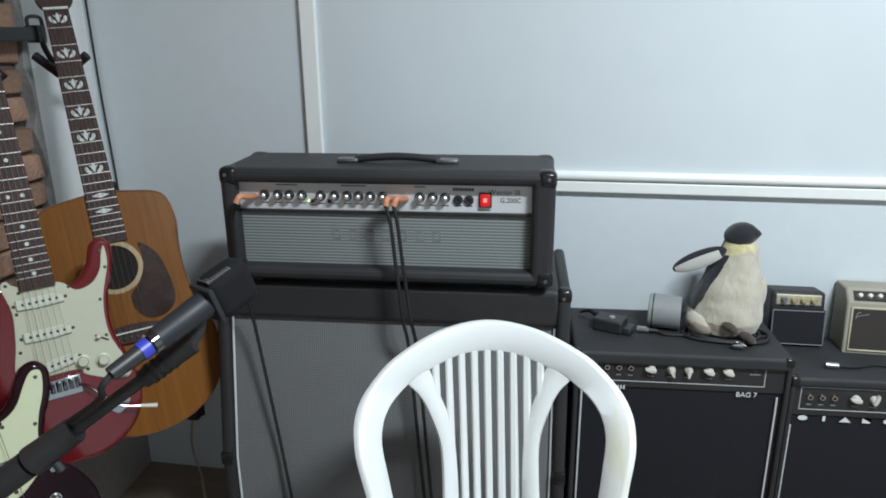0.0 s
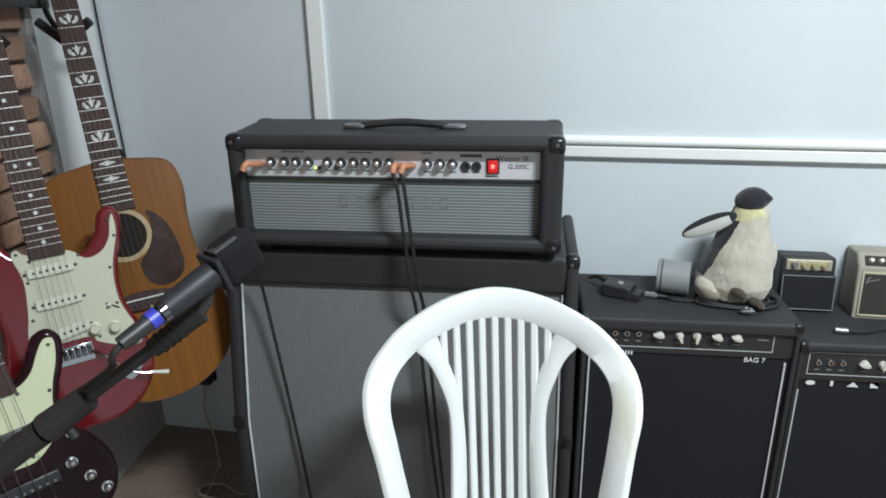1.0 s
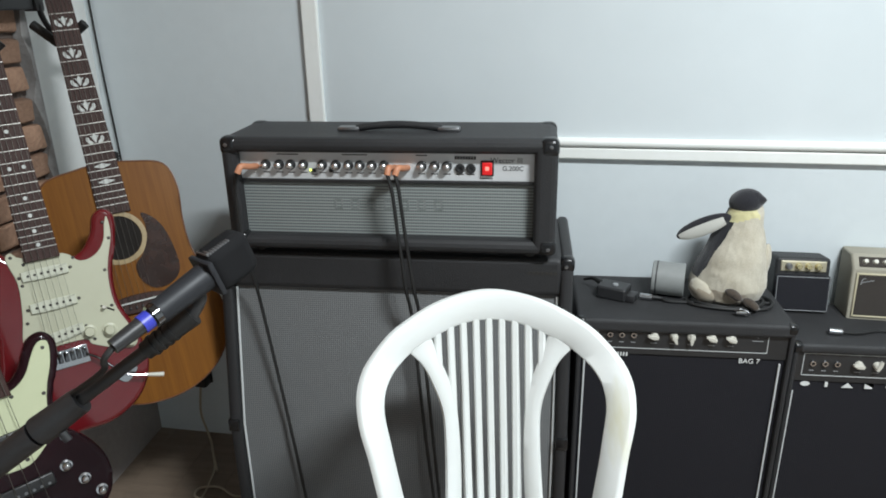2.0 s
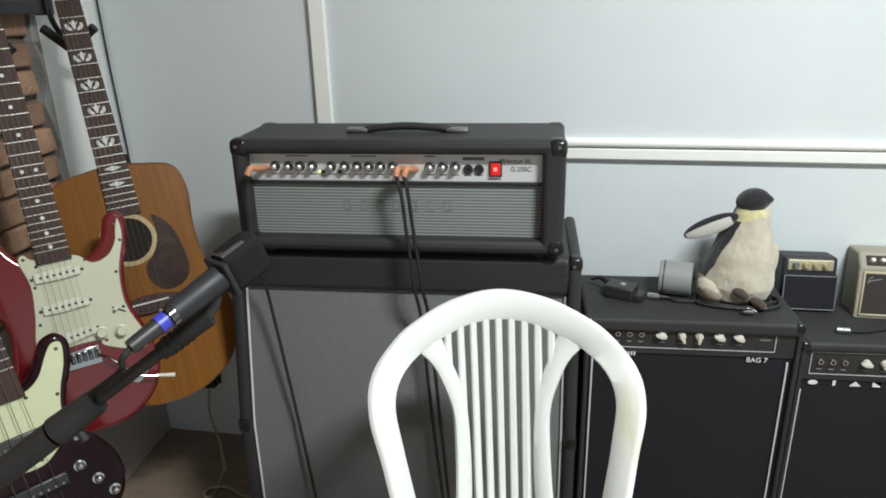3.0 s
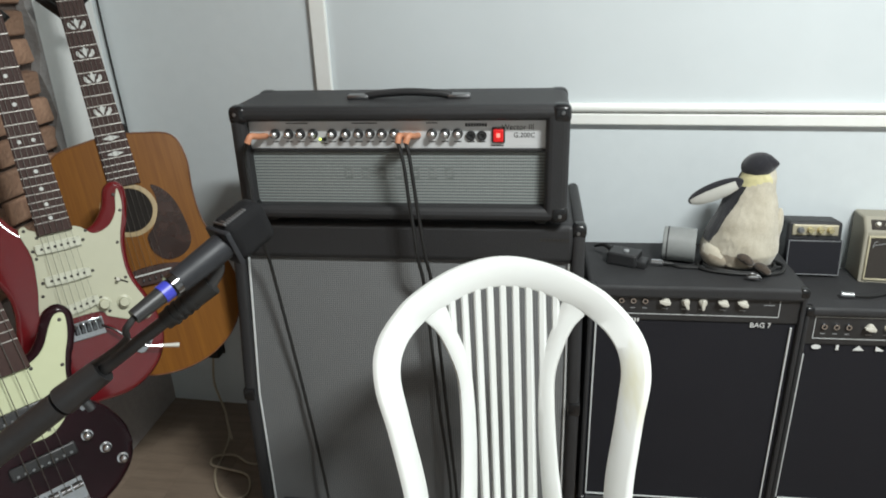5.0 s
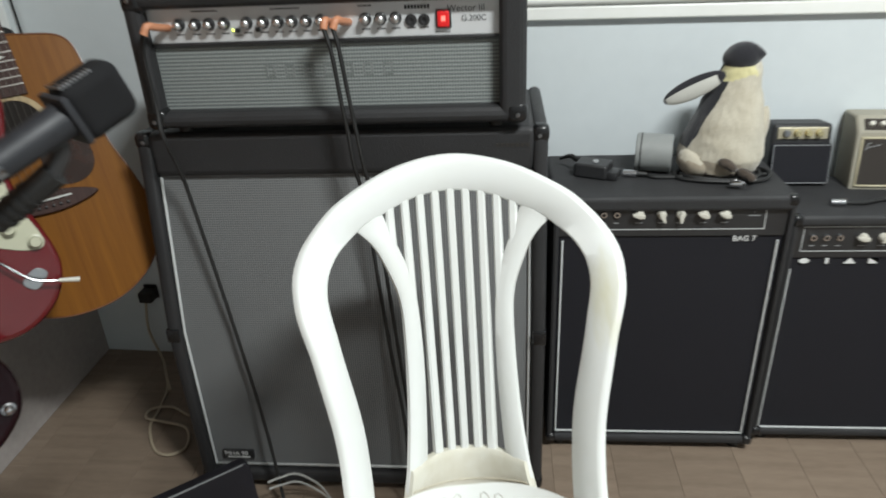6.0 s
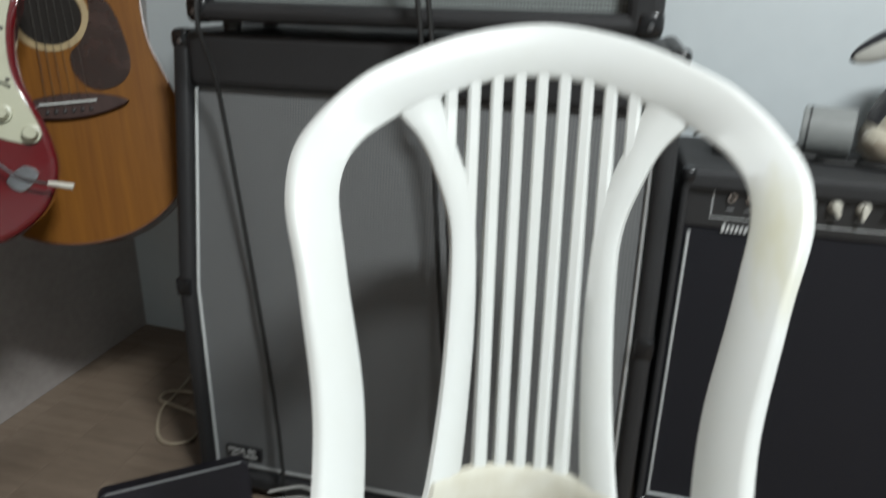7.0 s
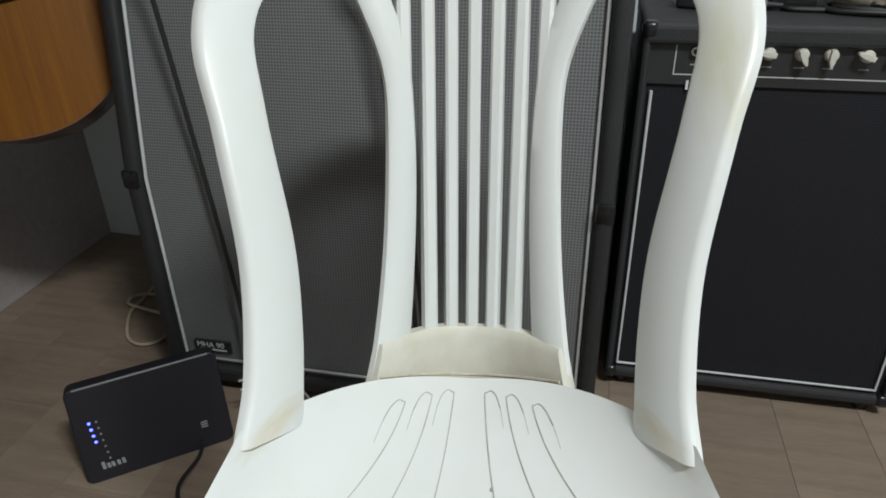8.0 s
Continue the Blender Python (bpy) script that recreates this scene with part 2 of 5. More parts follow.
TWEED = material("beige_vinyl", (0.33, 0.31, 0.25), 0.7, second=(0.25, 0.235, 0.19), big=10, fine=300, bump=0.4, depth=0.001)
BROWN_CLOTH = weave("brown_cloth", (0.020, 0.016, 0.014), (0.05, 0.042, 0.036), 0.003)
GOLD = material("gold_panel", (0.46, 0.42, 0.31), 0.4, metal=0.4, bump=0.03)
GOLD_KNOB = material("gold_knob", (0.72, 0.62, 0.36), 0.25, metal=0.9, bump=0)
BEIGE_CABLE = material("beige_cable", (0.45, 0.38, 0.28), 0.5, bump=0.03)
PALE_CABLE = material("pale_cable", (0.42, 0.42, 0.40), 0.5, bump=0.03)
BLUE_BAND = material("blue_band", (0.04, 0.05, 0.42), 0.4, bump=0)
MIC_MESH = weave("mic_mesh", (0.007, 0.007, 0.008), (0.014, 0.014, 0.015), 0.0016, 0.85, 1.0, 0.15)
GUNMETAL = material("gunmetal", (0.026, 0.027, 0.031), 0.5, metal=0.1, spec=0.3, second=(0.017, 0.018, 0.021), big=30, fine=160, bump=0.05)
GREY_PRINT = material("grey_print", (0.30, 0.31, 0.32), 0.5, bump=0)
WORN_PRINT = material("worn_print", (0.125, 0.138, 0.135), 0.9, second=(0.20, 0.215, 0.21), big=60, fine=300, mix=0.6, bump=0)
SMOKE = material("smoked_plastic", (0.012, 0.011, 0.016), 0.45, bump=0)


# ---- builders ----
def thing(name, label, category, m=None, group="", kind=""):
    ob = new(name)
    ob.empty_display_size = 0.05
    if m is not None:
        ob.matrix_world = m
    return tagged(ob, label, category, group, kind)


def mesh_of(name, bm, mats, smooth=True):
    me = bpy.data.meshes.new(name)
    bmesh.ops.recalc_face_normals(bm, faces=bm.faces[:])
    bm.to_mesh(me)
    bm.free()
    for mt in (mats if isinstance(mats, (list, tuple)) else [mats]):
        me.materials.append(mt)
    if smooth:
        me.shade_smooth()
        me.set_sharp_from_angle(angle=radians(38))
        areas = sorted(p.area for p in me.polygons)
        limit = 30 * areas[len(areas) // 2]
        for p in me.polygons:
            if len(p.vertices) > 4 or p.area > limit:
                p.use_smooth = False
    return me


def part(name, bm, mats, parent, label=""):
    ob = new(name, mesh_of(name, bm, mats))
    ob.parent = parent
    return tagged(ob, label)


def single(name, bm, mats, label, category, m=None, group="", kind=""):
    ob = new(name, mesh_of(name, bm, mats))
    if m is not None:
        ob.matrix_world = m
    return tagged(ob, label, category, group, kind)


def join(bm, other, m=None):
    """Adds the shape other to bm."""
    me = bpy.data.meshes.new("tmp")
    other.to_mesh(me)
    other.free()
    if m is not None:
        me.transform(m)
    bm.from_mesh(me)
    bpy.data.meshes.remove(me)
    return bm


def box(lo, hi, bevel=0.003, seg=2):
    bm = bmesh.new()
    bmesh.ops.create_cube(bm, size=1)
    for v in bm.verts:
        v.co = Vector([lo[i] + (v.co[i] + 0.5) * (hi[i] - lo[i]) for i in range(3)])
    if bevel:
        bmesh.ops.bevel(bm, geom=bm.edges[:], offset=bevel, segments=seg, profile=0.5, affect="EDGES")
    return bm


def spline(pts, n=8, closed=False):
    """A smooth line through the points."""
    pts = [Vector(p) for p in pts]
    out, k = [], len(pts)
    for i in range(k if closed else k - 1):
        p0 = pts[(i - 1) % k] if closed or i > 0 else pts[0] * 2 - pts[1]
        p1, p2 = pts[i], pts[(i + 1) % k]
        p3 = pts[(i + 2) % k] if closed or i + 2 < k else pts[-1] * 2 - pts[-2]
        for j in range(n):
            t = j / n
            out.append(0.5 * (2 * p1 + (p2 - p0) * t + (2 * p0 - 5 * p1 + 4 * p2 - p3) * t * t + (3 * p1 - p0 - 3 * p2 + p3) * t ** 3))
    if not closed:
        out.append(pts[-1])
    return out


def tube(pts, r, seg=10, n=6, smooth_line=True, caps=True):
    """A round cord along a line; r may be one radius or one for each end."""
    line = spline(pts, n) if smooth_line and len(pts) > 2 else [Vector(p) for p in pts]
    bm, rings = bmesh.new(), []
    side = None
    for i, p in enumerate(line):
        d = (line[min(i + 1, len(line) - 1)] - line[max(i - 1, 0)]).normalized()
        if side is None:
            side = d.orthogonal().normalized()
        side = (side - d * side.dot(d)).normalized()
        up = d.cross(side)
        f = i / max(1, len(line) - 1)
        rad = r if not isinstance(r, (tuple, list)) else r[0] + (r[1] - r[0]) * f
        rings.append([bm.verts.new(p + (side * math.cos(a) + up * math.sin(a)) * rad) for a in [2 * math.pi * j / seg for j in range(seg)]])
    for a, b in zip(rings, rings[1:]):
        for j in range(seg):
            bm.faces.new((a[j], a[(j + 1) % seg], b[(j + 1) % seg], b[j]))
    if caps:
        bm.faces.new(rings[0][::-1])
        bm.faces.new(rings[-1])
    return bm


def turned(profile, m=None, seg=24):
    """A lathe shape about local z from (radius, height) pairs."""
    bm, rings = bmesh.new(), []
    for r, z in profile:
        rings.append([bm.verts.new((r * math.cos(2 * math.pi * j / seg), r * math.sin(2 * math.pi * j / seg), z)) for j in range(seg)] if r > 1e-6 else [bm.verts.new((0, 0, z))])
    for a, b in zip(rings, rings[1:]):
        for j in range(seg):
            q = [a[j % len(a)], a[(j + 1) % len(a)], b[(j + 1) % len(b)], b[j % len(b)]]
            q = list(dict.fromkeys(q))
            if len(q) > 2:
                bm.faces.new(q)
    if m is not None:
        bm.transform(m)
    return bm


def slab(outline, z0, z1, bevel=0.0, seg=2):
    """A flat plate with the given outline in local x and y."""
    bm = bmesh.new()
    low = [bm.verts.new((p[0], p[1], z0)) for p in outline]
    bm.faces.new(low)
    top = bmesh.ops.extrude_face_region(bm, geom=bm.faces[:])
    for v in top["geom"]:
        if isinstance(v, bmesh.types.BMVert):
            v.co.z = z1
    if bevel:
        rim = [e for e in bm.edges if abs(e.verts[0].co.z - e.verts[1].co.z) < 1e-9]
        bmesh.ops.bevel(bm, geom=rim, offset=bevel, segments=seg, profile=0.5, affect="EDGES")
    return bm


def rounded(x0, y0, x1, y1, r, n=5):
    """A rectangle with round corners, as an outline."""
    out = []
    for cx, cy, a in ((x1 - r, y1 - r, 0), (x0 + r, y1 - r, 90), (x0 + r, y0 + r, 180), (x1 - r, y0 + r, 270)):
        out += [(cx + r * math.cos(radians(a + 90 * k / n)), cy + r * math.sin(radians(a + 90 * k / n))) for k in range(n + 1)]
    return out


def ellipse(cx, cy, rx, ry, n=24):
    return [(cx + rx * math.cos(2 * math.pi * i / n), cy + ry * math.sin(2 * math.pi * i / n)) for i in range(n)]


def ring_frame(x0, z0, x1, z1, w, y0, y1, r=0.0, bevel=0.001):
    """A rectangular outline in the x-z plane, w wide, between y0 and y1."""
    bm = bmesh.new()
    for lo, hi in (((x0, y0, z0), (x0 + w, y1, z1)), ((x1 - w, y0, z0), (x1, y1, z1)), ((x0 + w, y0, z0), (x1 - w, y1, z0 + w)), ((x0 + w, y0, z1 - w), (x1 - w, y1, z1))):
        join(bm, box(lo, hi, bevel, 1))
    return bm


def writing(text, size, m, mat, parent, name="lettering", thick=0.0004):
    """Raised words in the built-in font, facing local +z."""
    cu = bpy.data.curves.new("tmp", "FONT")
    cu.body, cu.size, cu.extrude, cu.align_x = text, size, thick, "LEFT"
    tmp = new("tmp", cu)
    me = bpy.data.meshes.new_from_object(tmp.evaluated_get(bpy.context.evaluated_depsgraph_get()))
    bpy.data.objects.remove(tmp)
    me.materials.clear()
    me.materials.append(mat)
    ob = new(name, me)
    ob.matrix_basis = m
    ob.parent = parent
    return ob


def shell(rows, shift):
    """A closed sheet: a grid of places and the same grid moved by shift, joined round the rim."""
    bm = bmesh.new()
    a = [[bm.verts.new(p) for p in r] for r in rows]
    b = [[bm.verts.new(Vector(p) + Vector(shift)) for p in r] for r in rows]
    n, m = len(rows), len(rows[0])
    for i in range(n - 1):
        for j in range(m - 1):
            bm.faces.new((a[i][j], a[i][j + 1], a[i + 1][j + 1], a[i + 1][j]))
            bm.faces.new((b[i][j], b[i + 1][j], b[i + 1][j + 1], b[i][j + 1]))
    rim = [(0, j) for j in range(m)] + [(i, m - 1) for i in range(1, n)] + [(n - 1, j) for j in range(m - 2, -1, -1)] + [(i, 0) for i in range(n - 2, 0, -1)]
    for k in range(len(rim)):
        (i, j), (p, q) = rim[k], rim[(k + 1) % len(rim)]
        bm.faces.new((a[i][j], b[i][j], b[p][q], a[p][q]))
    return bm


FACE = pose(0, 0, 0, 90)


def bars(spots, mat, parent, name="small_print", y=0.0, t=0.0006):
    """Small flat bars (x, z, width, height) on a front that faces -y."""
    bm = bmesh.new()
    for x, z, w, h in spots:
        join(bm, box((x - w / 2, y - t, z - h / 2), (x + w / 2, y + 0.0004, z + h / 2), 0))
    return tagged(part(name, bm, mat, parent), kind="stuff")


# ---- room ----
BACK = pose(-1.13, 1.75, 0, 0, 0, -3.3)
ROOM_H = 2.6


def build_room():
    bm = box((-0.12, 0, 0), (4.2, 0.14, ROOM_H), 0)
    single("wall_back", bm, WALL, "pale bluish-white painted back wall, slightly uneven", "wall", BACK, kind="structure")
    bm = box((-1.29, 1.522, 0.62), (-1.13, 1.775, ROOM_H), 0)
    single("wall_left", bm, WALL_LIT, "pale bluish-white painted wall beside the exposed bricks", "wall", kind="structure")
    # the guitars' shadow on this pale wall is painted in as a darker colour
    lower = box((-1.29, -2.2, 0), (-1.13, 1.775, 0.62), 0)
    single("wall_left_lower", lower, SHADED_WALL, "lower wall under the exposed bricks, its shade put into a dark colour", "wall", kind="structure")
    bm = box((-1.29, -2.2, 0.62), (-1.150, 1.5, ROOM_H), 0)
    mortar = single("wall_brick", bm, MORTAR, "exposed old brick wall with dark recessed mortar", "wall", kind="structure")
    edge = [(1.496 + 0.010 * math.sin(i * 1.9) - 0.006 * math.cos(i * 4.1), 0.62 + i * (ROOM_H - 0.62) / 40) for i in range(41)]
    bm = slab([(1.522, 0.62)] + [(1.522, ROOM_H)] + [(a + 0.008, b) for a, b in edge[::-1]], 0.0, 0.03)
    bm.transform(Matrix(((0, 0, 1, -1.158), (1, 0, 0, 0), (0, 1, 0, 0), (0, 0, 0, 1))))
    single("plaster_edge", bm, PLASTER, "broken grey plaster edge beside the bricks", "wall", kind="structure")
    single("wall_right", box((2.9, -2.2, 0), (3.04, 1.7, ROOM_H), 0), WALL, "pale painted side wall", "wall", kind="structure")
    single("wall_front", box((-1.29, -2.34, 0), (3.04, -2.2, ROOM_H), 0), WALL, "pale painted wall behind the camera", "wall", kind="structure")
    single("ceiling", box((-1.29, -2.34, ROOM_H), (3.04, 1.95, ROOM_H + 0.1), 0), CEIL, "plain white ceiling", "ceiling", kind="structure")
    floor = single("floor", box((-1.29, -2.34, -0.1), (3.04, 1.95, -0.004), 0), GAP, "brown wood-look laminate floor", "floor", kind="structure")
    return mortar, floor


def build_lamp():
    """A tube fitting on the ceiling, over and behind the camera."""
    lamp = thing("ceiling_light", "white ceiling light fitting with a glowing diffuser", "light", pose(0.92, 0.0, ROOM_H, 0, 0, 8))
    part("housing", box((-0.32, -0.09, -0.04), (0.32, 0.09, 0), 0.008), TRIM, lamp)
    part("diffuser", box((-0.30, -0.075, -0.06), (0.30, 0.075, -0.042), 0.006), glow("diffuser_glow", (0.9, 0.96, 1.0), 3.0), lamp)
    data = bpy.data.lights.new("tube_light", "AREA")
    data.shape, data.size, data.size_y, data.energy, data.color = "RECTANGLE", 0.58, 0.14, LAMP_POWER, (0.90, 0.97, 1.0)
    ob = new("tube_light", data)
    ob.matrix_world = pose(0.92, 0.0, ROOM_H - 0.066, 0, 0, 8)


def build_back_wall_things():
    sheet = thing("white_screen", "white hanging screen sheet with a rounded bottom tube", "screen", BACK)
    nx, nz = 60, 24
    grid = [[Vector((0.63 + 3.3 * i / nx, -0.007 - 0.003 * noise.noise((i * 0.21, j * 0.12, 0)) - 0.003 * math.sin(i * 0.5 + 0.4 * math.sin(j * 0.3)) * (j / nz), 0.950 + 1.6 * j / nz)) for j in range(nz + 1)] for i in range(nx + 1)]
    part("sheet", shell(grid, (0, 0.002, 0)), SHEET, sheet)
    part("bottom_tube", tube([(0.60, -0.0115, 0.944), (3.95, -0.0115, 0.944)], 0.0115, 16), TRIM, sheet)
    single("trim_bar", box((0.632, -0.016, 0.904), (3.95, -0.001, 0.931), 0.003), TRIM, "off-white horizontal wall moulding", "moulding", BACK, kind="structure")
    single("trim_post", box((0.590, -0.018, 0.0), (0.630, -0.001, ROOM_H), 0.003), TRIM, "white vertical wall batten", "moulding", BACK, kind="structure")
    single("wall_cable", tube([(0.022, -0.006, 2.5), (0.018, -0.006, 1.8), (0.021, -0.006, 1.2), (0.031, -0.006, 0.85), (0.03, -0.006, 0.45)], 0.0027, 8), RUBBER, "thin black cable running down the wall corner", "cable")
    bpy.data.objects["wall_cable"].matrix_world = BACK


def build_head():
    """The amplifier head: padded vinyl shell, recessed silver panel and cloth."""
    h = thing("amplifier_head", "black vinyl guitar amplifier head with silver control panel", "amplifier")
    x0, x1, z0, z1, y0, y1 = -0.585, 0.066, 0.803, 1.030, 1.258, 1.455
    px0, px1 = -0.560, 0.026
    shell = bmesh.new()
    # hollow shell from four boards and a back
    join(shell, box((x0, y0, z1 - 0.030), (x1, y1, z1), 0.0135, 3))
    join(shell, box((x0, y0, z0), (x1, y1, z0 + 0.028), 0.0135, 3))
    join(shell, box((x0, y0, z0 + 0.002), (px0 + 0.004, y1, z1 - 0.002), 0.012, 3))
    join(shell, box((px1 - 0.004, y0, z0 + 0.002), (x1, y1, z1 - 0.002), 0.012, 3))
    join(shell, box((x0 + 0.01, y1 - 0.03, z0 + 0.01), (x1 - 0.01, y1 - 0.005, z1 - 0.01), 0.002))
    part("shell", shell, TOLEX, h)
    pz0, pz1 = 0.944, 1.000
    part("control_panel", box((px0 + 0.002, 1.284, pz0), (px1 - 0.002, 1.30, pz1), 0.001), SILVER, h)
    part("grille_cloth", box((px0 + 0.002, 1.288, z0 + 0.026), (px1 - 0.002, 1.305, pz0 - 0.003), 0.002), GRILLE_HEAD, h)
    part("panel_lip", box((px0 + 0.002, 1.280, pz0 - 0.005), (px1 - 0.002, 1.292, pz0), 0.001), BLACK, h)
    at = lambda X: -0.553 + (X - 140) * 0.571 / 872
    kz, ky = 0.973, 1.284
    for X in (215, 257, 293, 332, 390, 432, 470, 505, 541, 578, 690, 728, 765):
        k = part("knob", turned([(0.0, 0.013), (0.0070, 0.013), (0.0076, 0.012), (0.0082, 0.004), (0.0100, 0.003), (0.0100, 0.0)], pose(at(X), ky, kz, 90), 18), BLACK, h, "black knob with bright metal cap")
        part("knob_cap", turned([(0.0, 0.0180), (0.0030, 0.0176), (0.0060, 0.0160), (0.0076, 0.0132), (0.0078, 0.0120)], pose(at(X), ky, kz, 90), 16), CAP, k)
    for X in (803, 835):
        part("jack_socket", turned([(0.0, 0.001), (0.0035, 0.001), (0.0045, 0.004), (0.0095, 0.004), (0.0095, 0.0)], pose(at(X), ky, kz - 0.004, 90), 18), BLACK, h)
    part("indicator_lamp", turned([(0, 0.003), (0.0012, 0.0025), (0.0018, 0)], pose(at(352), ky, kz - 0.011, 90), 10), GREEN_LED, h, "small lit yellow lamp")
    for X in (365, 417):
        part("push_switch", box((at(X) - 0.0035, ky - 0.006, kz - 0.014), (at(X) + 0.0035, ky, kz - 0.007), 0.001), BLACK, h)
    sw = part("power_switch", box((at(883) - 0.0125, ky - 0.004, kz - 0.018), (at(883) + 0.0125, ky, kz + 0.012), 0.002), BLACK, h, "lit red rocker power switch")
    part("rocker", box((at(883) - 0.0095, ky - 0.009, kz - 0.015), (at(883) + 0.0095, ky - 0.003, kz + 0.009), 0.002), RED_LAMP, sw)
    part("lamp_spot", box((at(883) - 0.0035, ky - 0.0100, kz - 0.006), (at(883) + 0.0035, ky - 0.0085, kz + 0.002), 0.001), RED_CORE, sw)
    writing("G.200C", 0.0128, Matrix.Translation((at(926), ky - 0.0004, 0.9655)) @ FACE, PRINT, h, "model_lettering")
    writing("Wector III", 0.0142, Matrix.Translation((at(892), ky - 0.0004, 0.9805)) @ FACE, PRINT, h, "model_lettering")
    small = [(at(X), kz - 0.0155, 0.014, 0.0018) for X in (215, 257, 293, 332, 390, 432, 470, 505, 541, 578, 690, 728, 765, 803, 835)]
    small += [(at(285), 0.9935, 0.044, 0.002), (at(490), 0.9935, 0.05, 0.002), (at(690), 0.9935, 0.022, 0.002), (at(880), kz - 0.0235, 0.024, 0.0016), (at(365), kz - 0.019, 0.012, 0.0016)]
    small += [(at(803) + i * 0.0052 - 0.008, 0.9895, 0.0042, 0.0062) for i in range(8)]
    bars(small, PRINT, h, y=ky)
    # faint worn lettering on the cloth
    ghost = bmesh.new()
    for X in (430, 481, 532, 583, 634, 685, 736):
        join(ghost, ring_frame(at(X) - 0.0085, 0.882, at(X) + 0.0085, 0.904, 0.0036, 1.2875, 1.2882, bevel=0))
    tagged(part("worn_lettering", ghost, WORN_PRINT, h), kind="stuff")
    # handle
    hm = -0.245
    hd = part("handle", tube([(hm - 0.085, 1.34, z1 + 0.005), (hm - 0.06, 1.34, z1 + 0.009), (hm, 1.34, z1 + 0.0125), (hm + 0.06, 1.34, z1 + 0.009), (hm + 0.085, 1.34, z1 + 0.005)], 0.0075, 10), BLACK, h, "black strap handle with metal end caps")
    for s in (-1, 1):
        part("end_cap", box((hm + s * 0.100 - 0.022, 1.328, z1 - 0.001), (hm + s * 0.100 + 0.022, 1.352, z1 + 0.009), 0.004), STEEL, hd)
    for x in (x0, x1):
        for z in (z0, z1):
            for y in (y0, y1):
                sx, sz, sy = (1 if x == x0 else -1), (1 if z == z0 else -1), (1 if y == y0 else -1)
                bm = box((min(x - sx * 0.0016, x + sx * 0.036), min(y - sy * 0.0016, y + sy * 0.036), min(z - sz * 0.0016, z + sz * 0.036)), (max(x - sx * 0.0016, x + sx * 0.036), max(y - sy * 0.0016, y + sy * 0.036), max(z - sz * 0.0016, z + sz * 0.036)), 0.0125, 4)
                cp = part("corner_cap", bm, CORNER, h)
                if y == y0:
                    part("screw", turned([(0, 0.002), (0.003, 0.0015), (0.004, 0)], pose(x + sx * 0.014, y - 0.002, z + sz * 0.014, 90), 8), STEEL, cp)
    for x in (x0 + 0.05, x1 - 0.05):
        for y in (y0 + 0.04, y1 - 0.04):
            part("rubber_foot", turned([(0, -0.012), (0.012, -0.012), (0.014, 0.002), (0, 0.002)], pose(x, y, z0), 14), RUBBER, h)
    return at


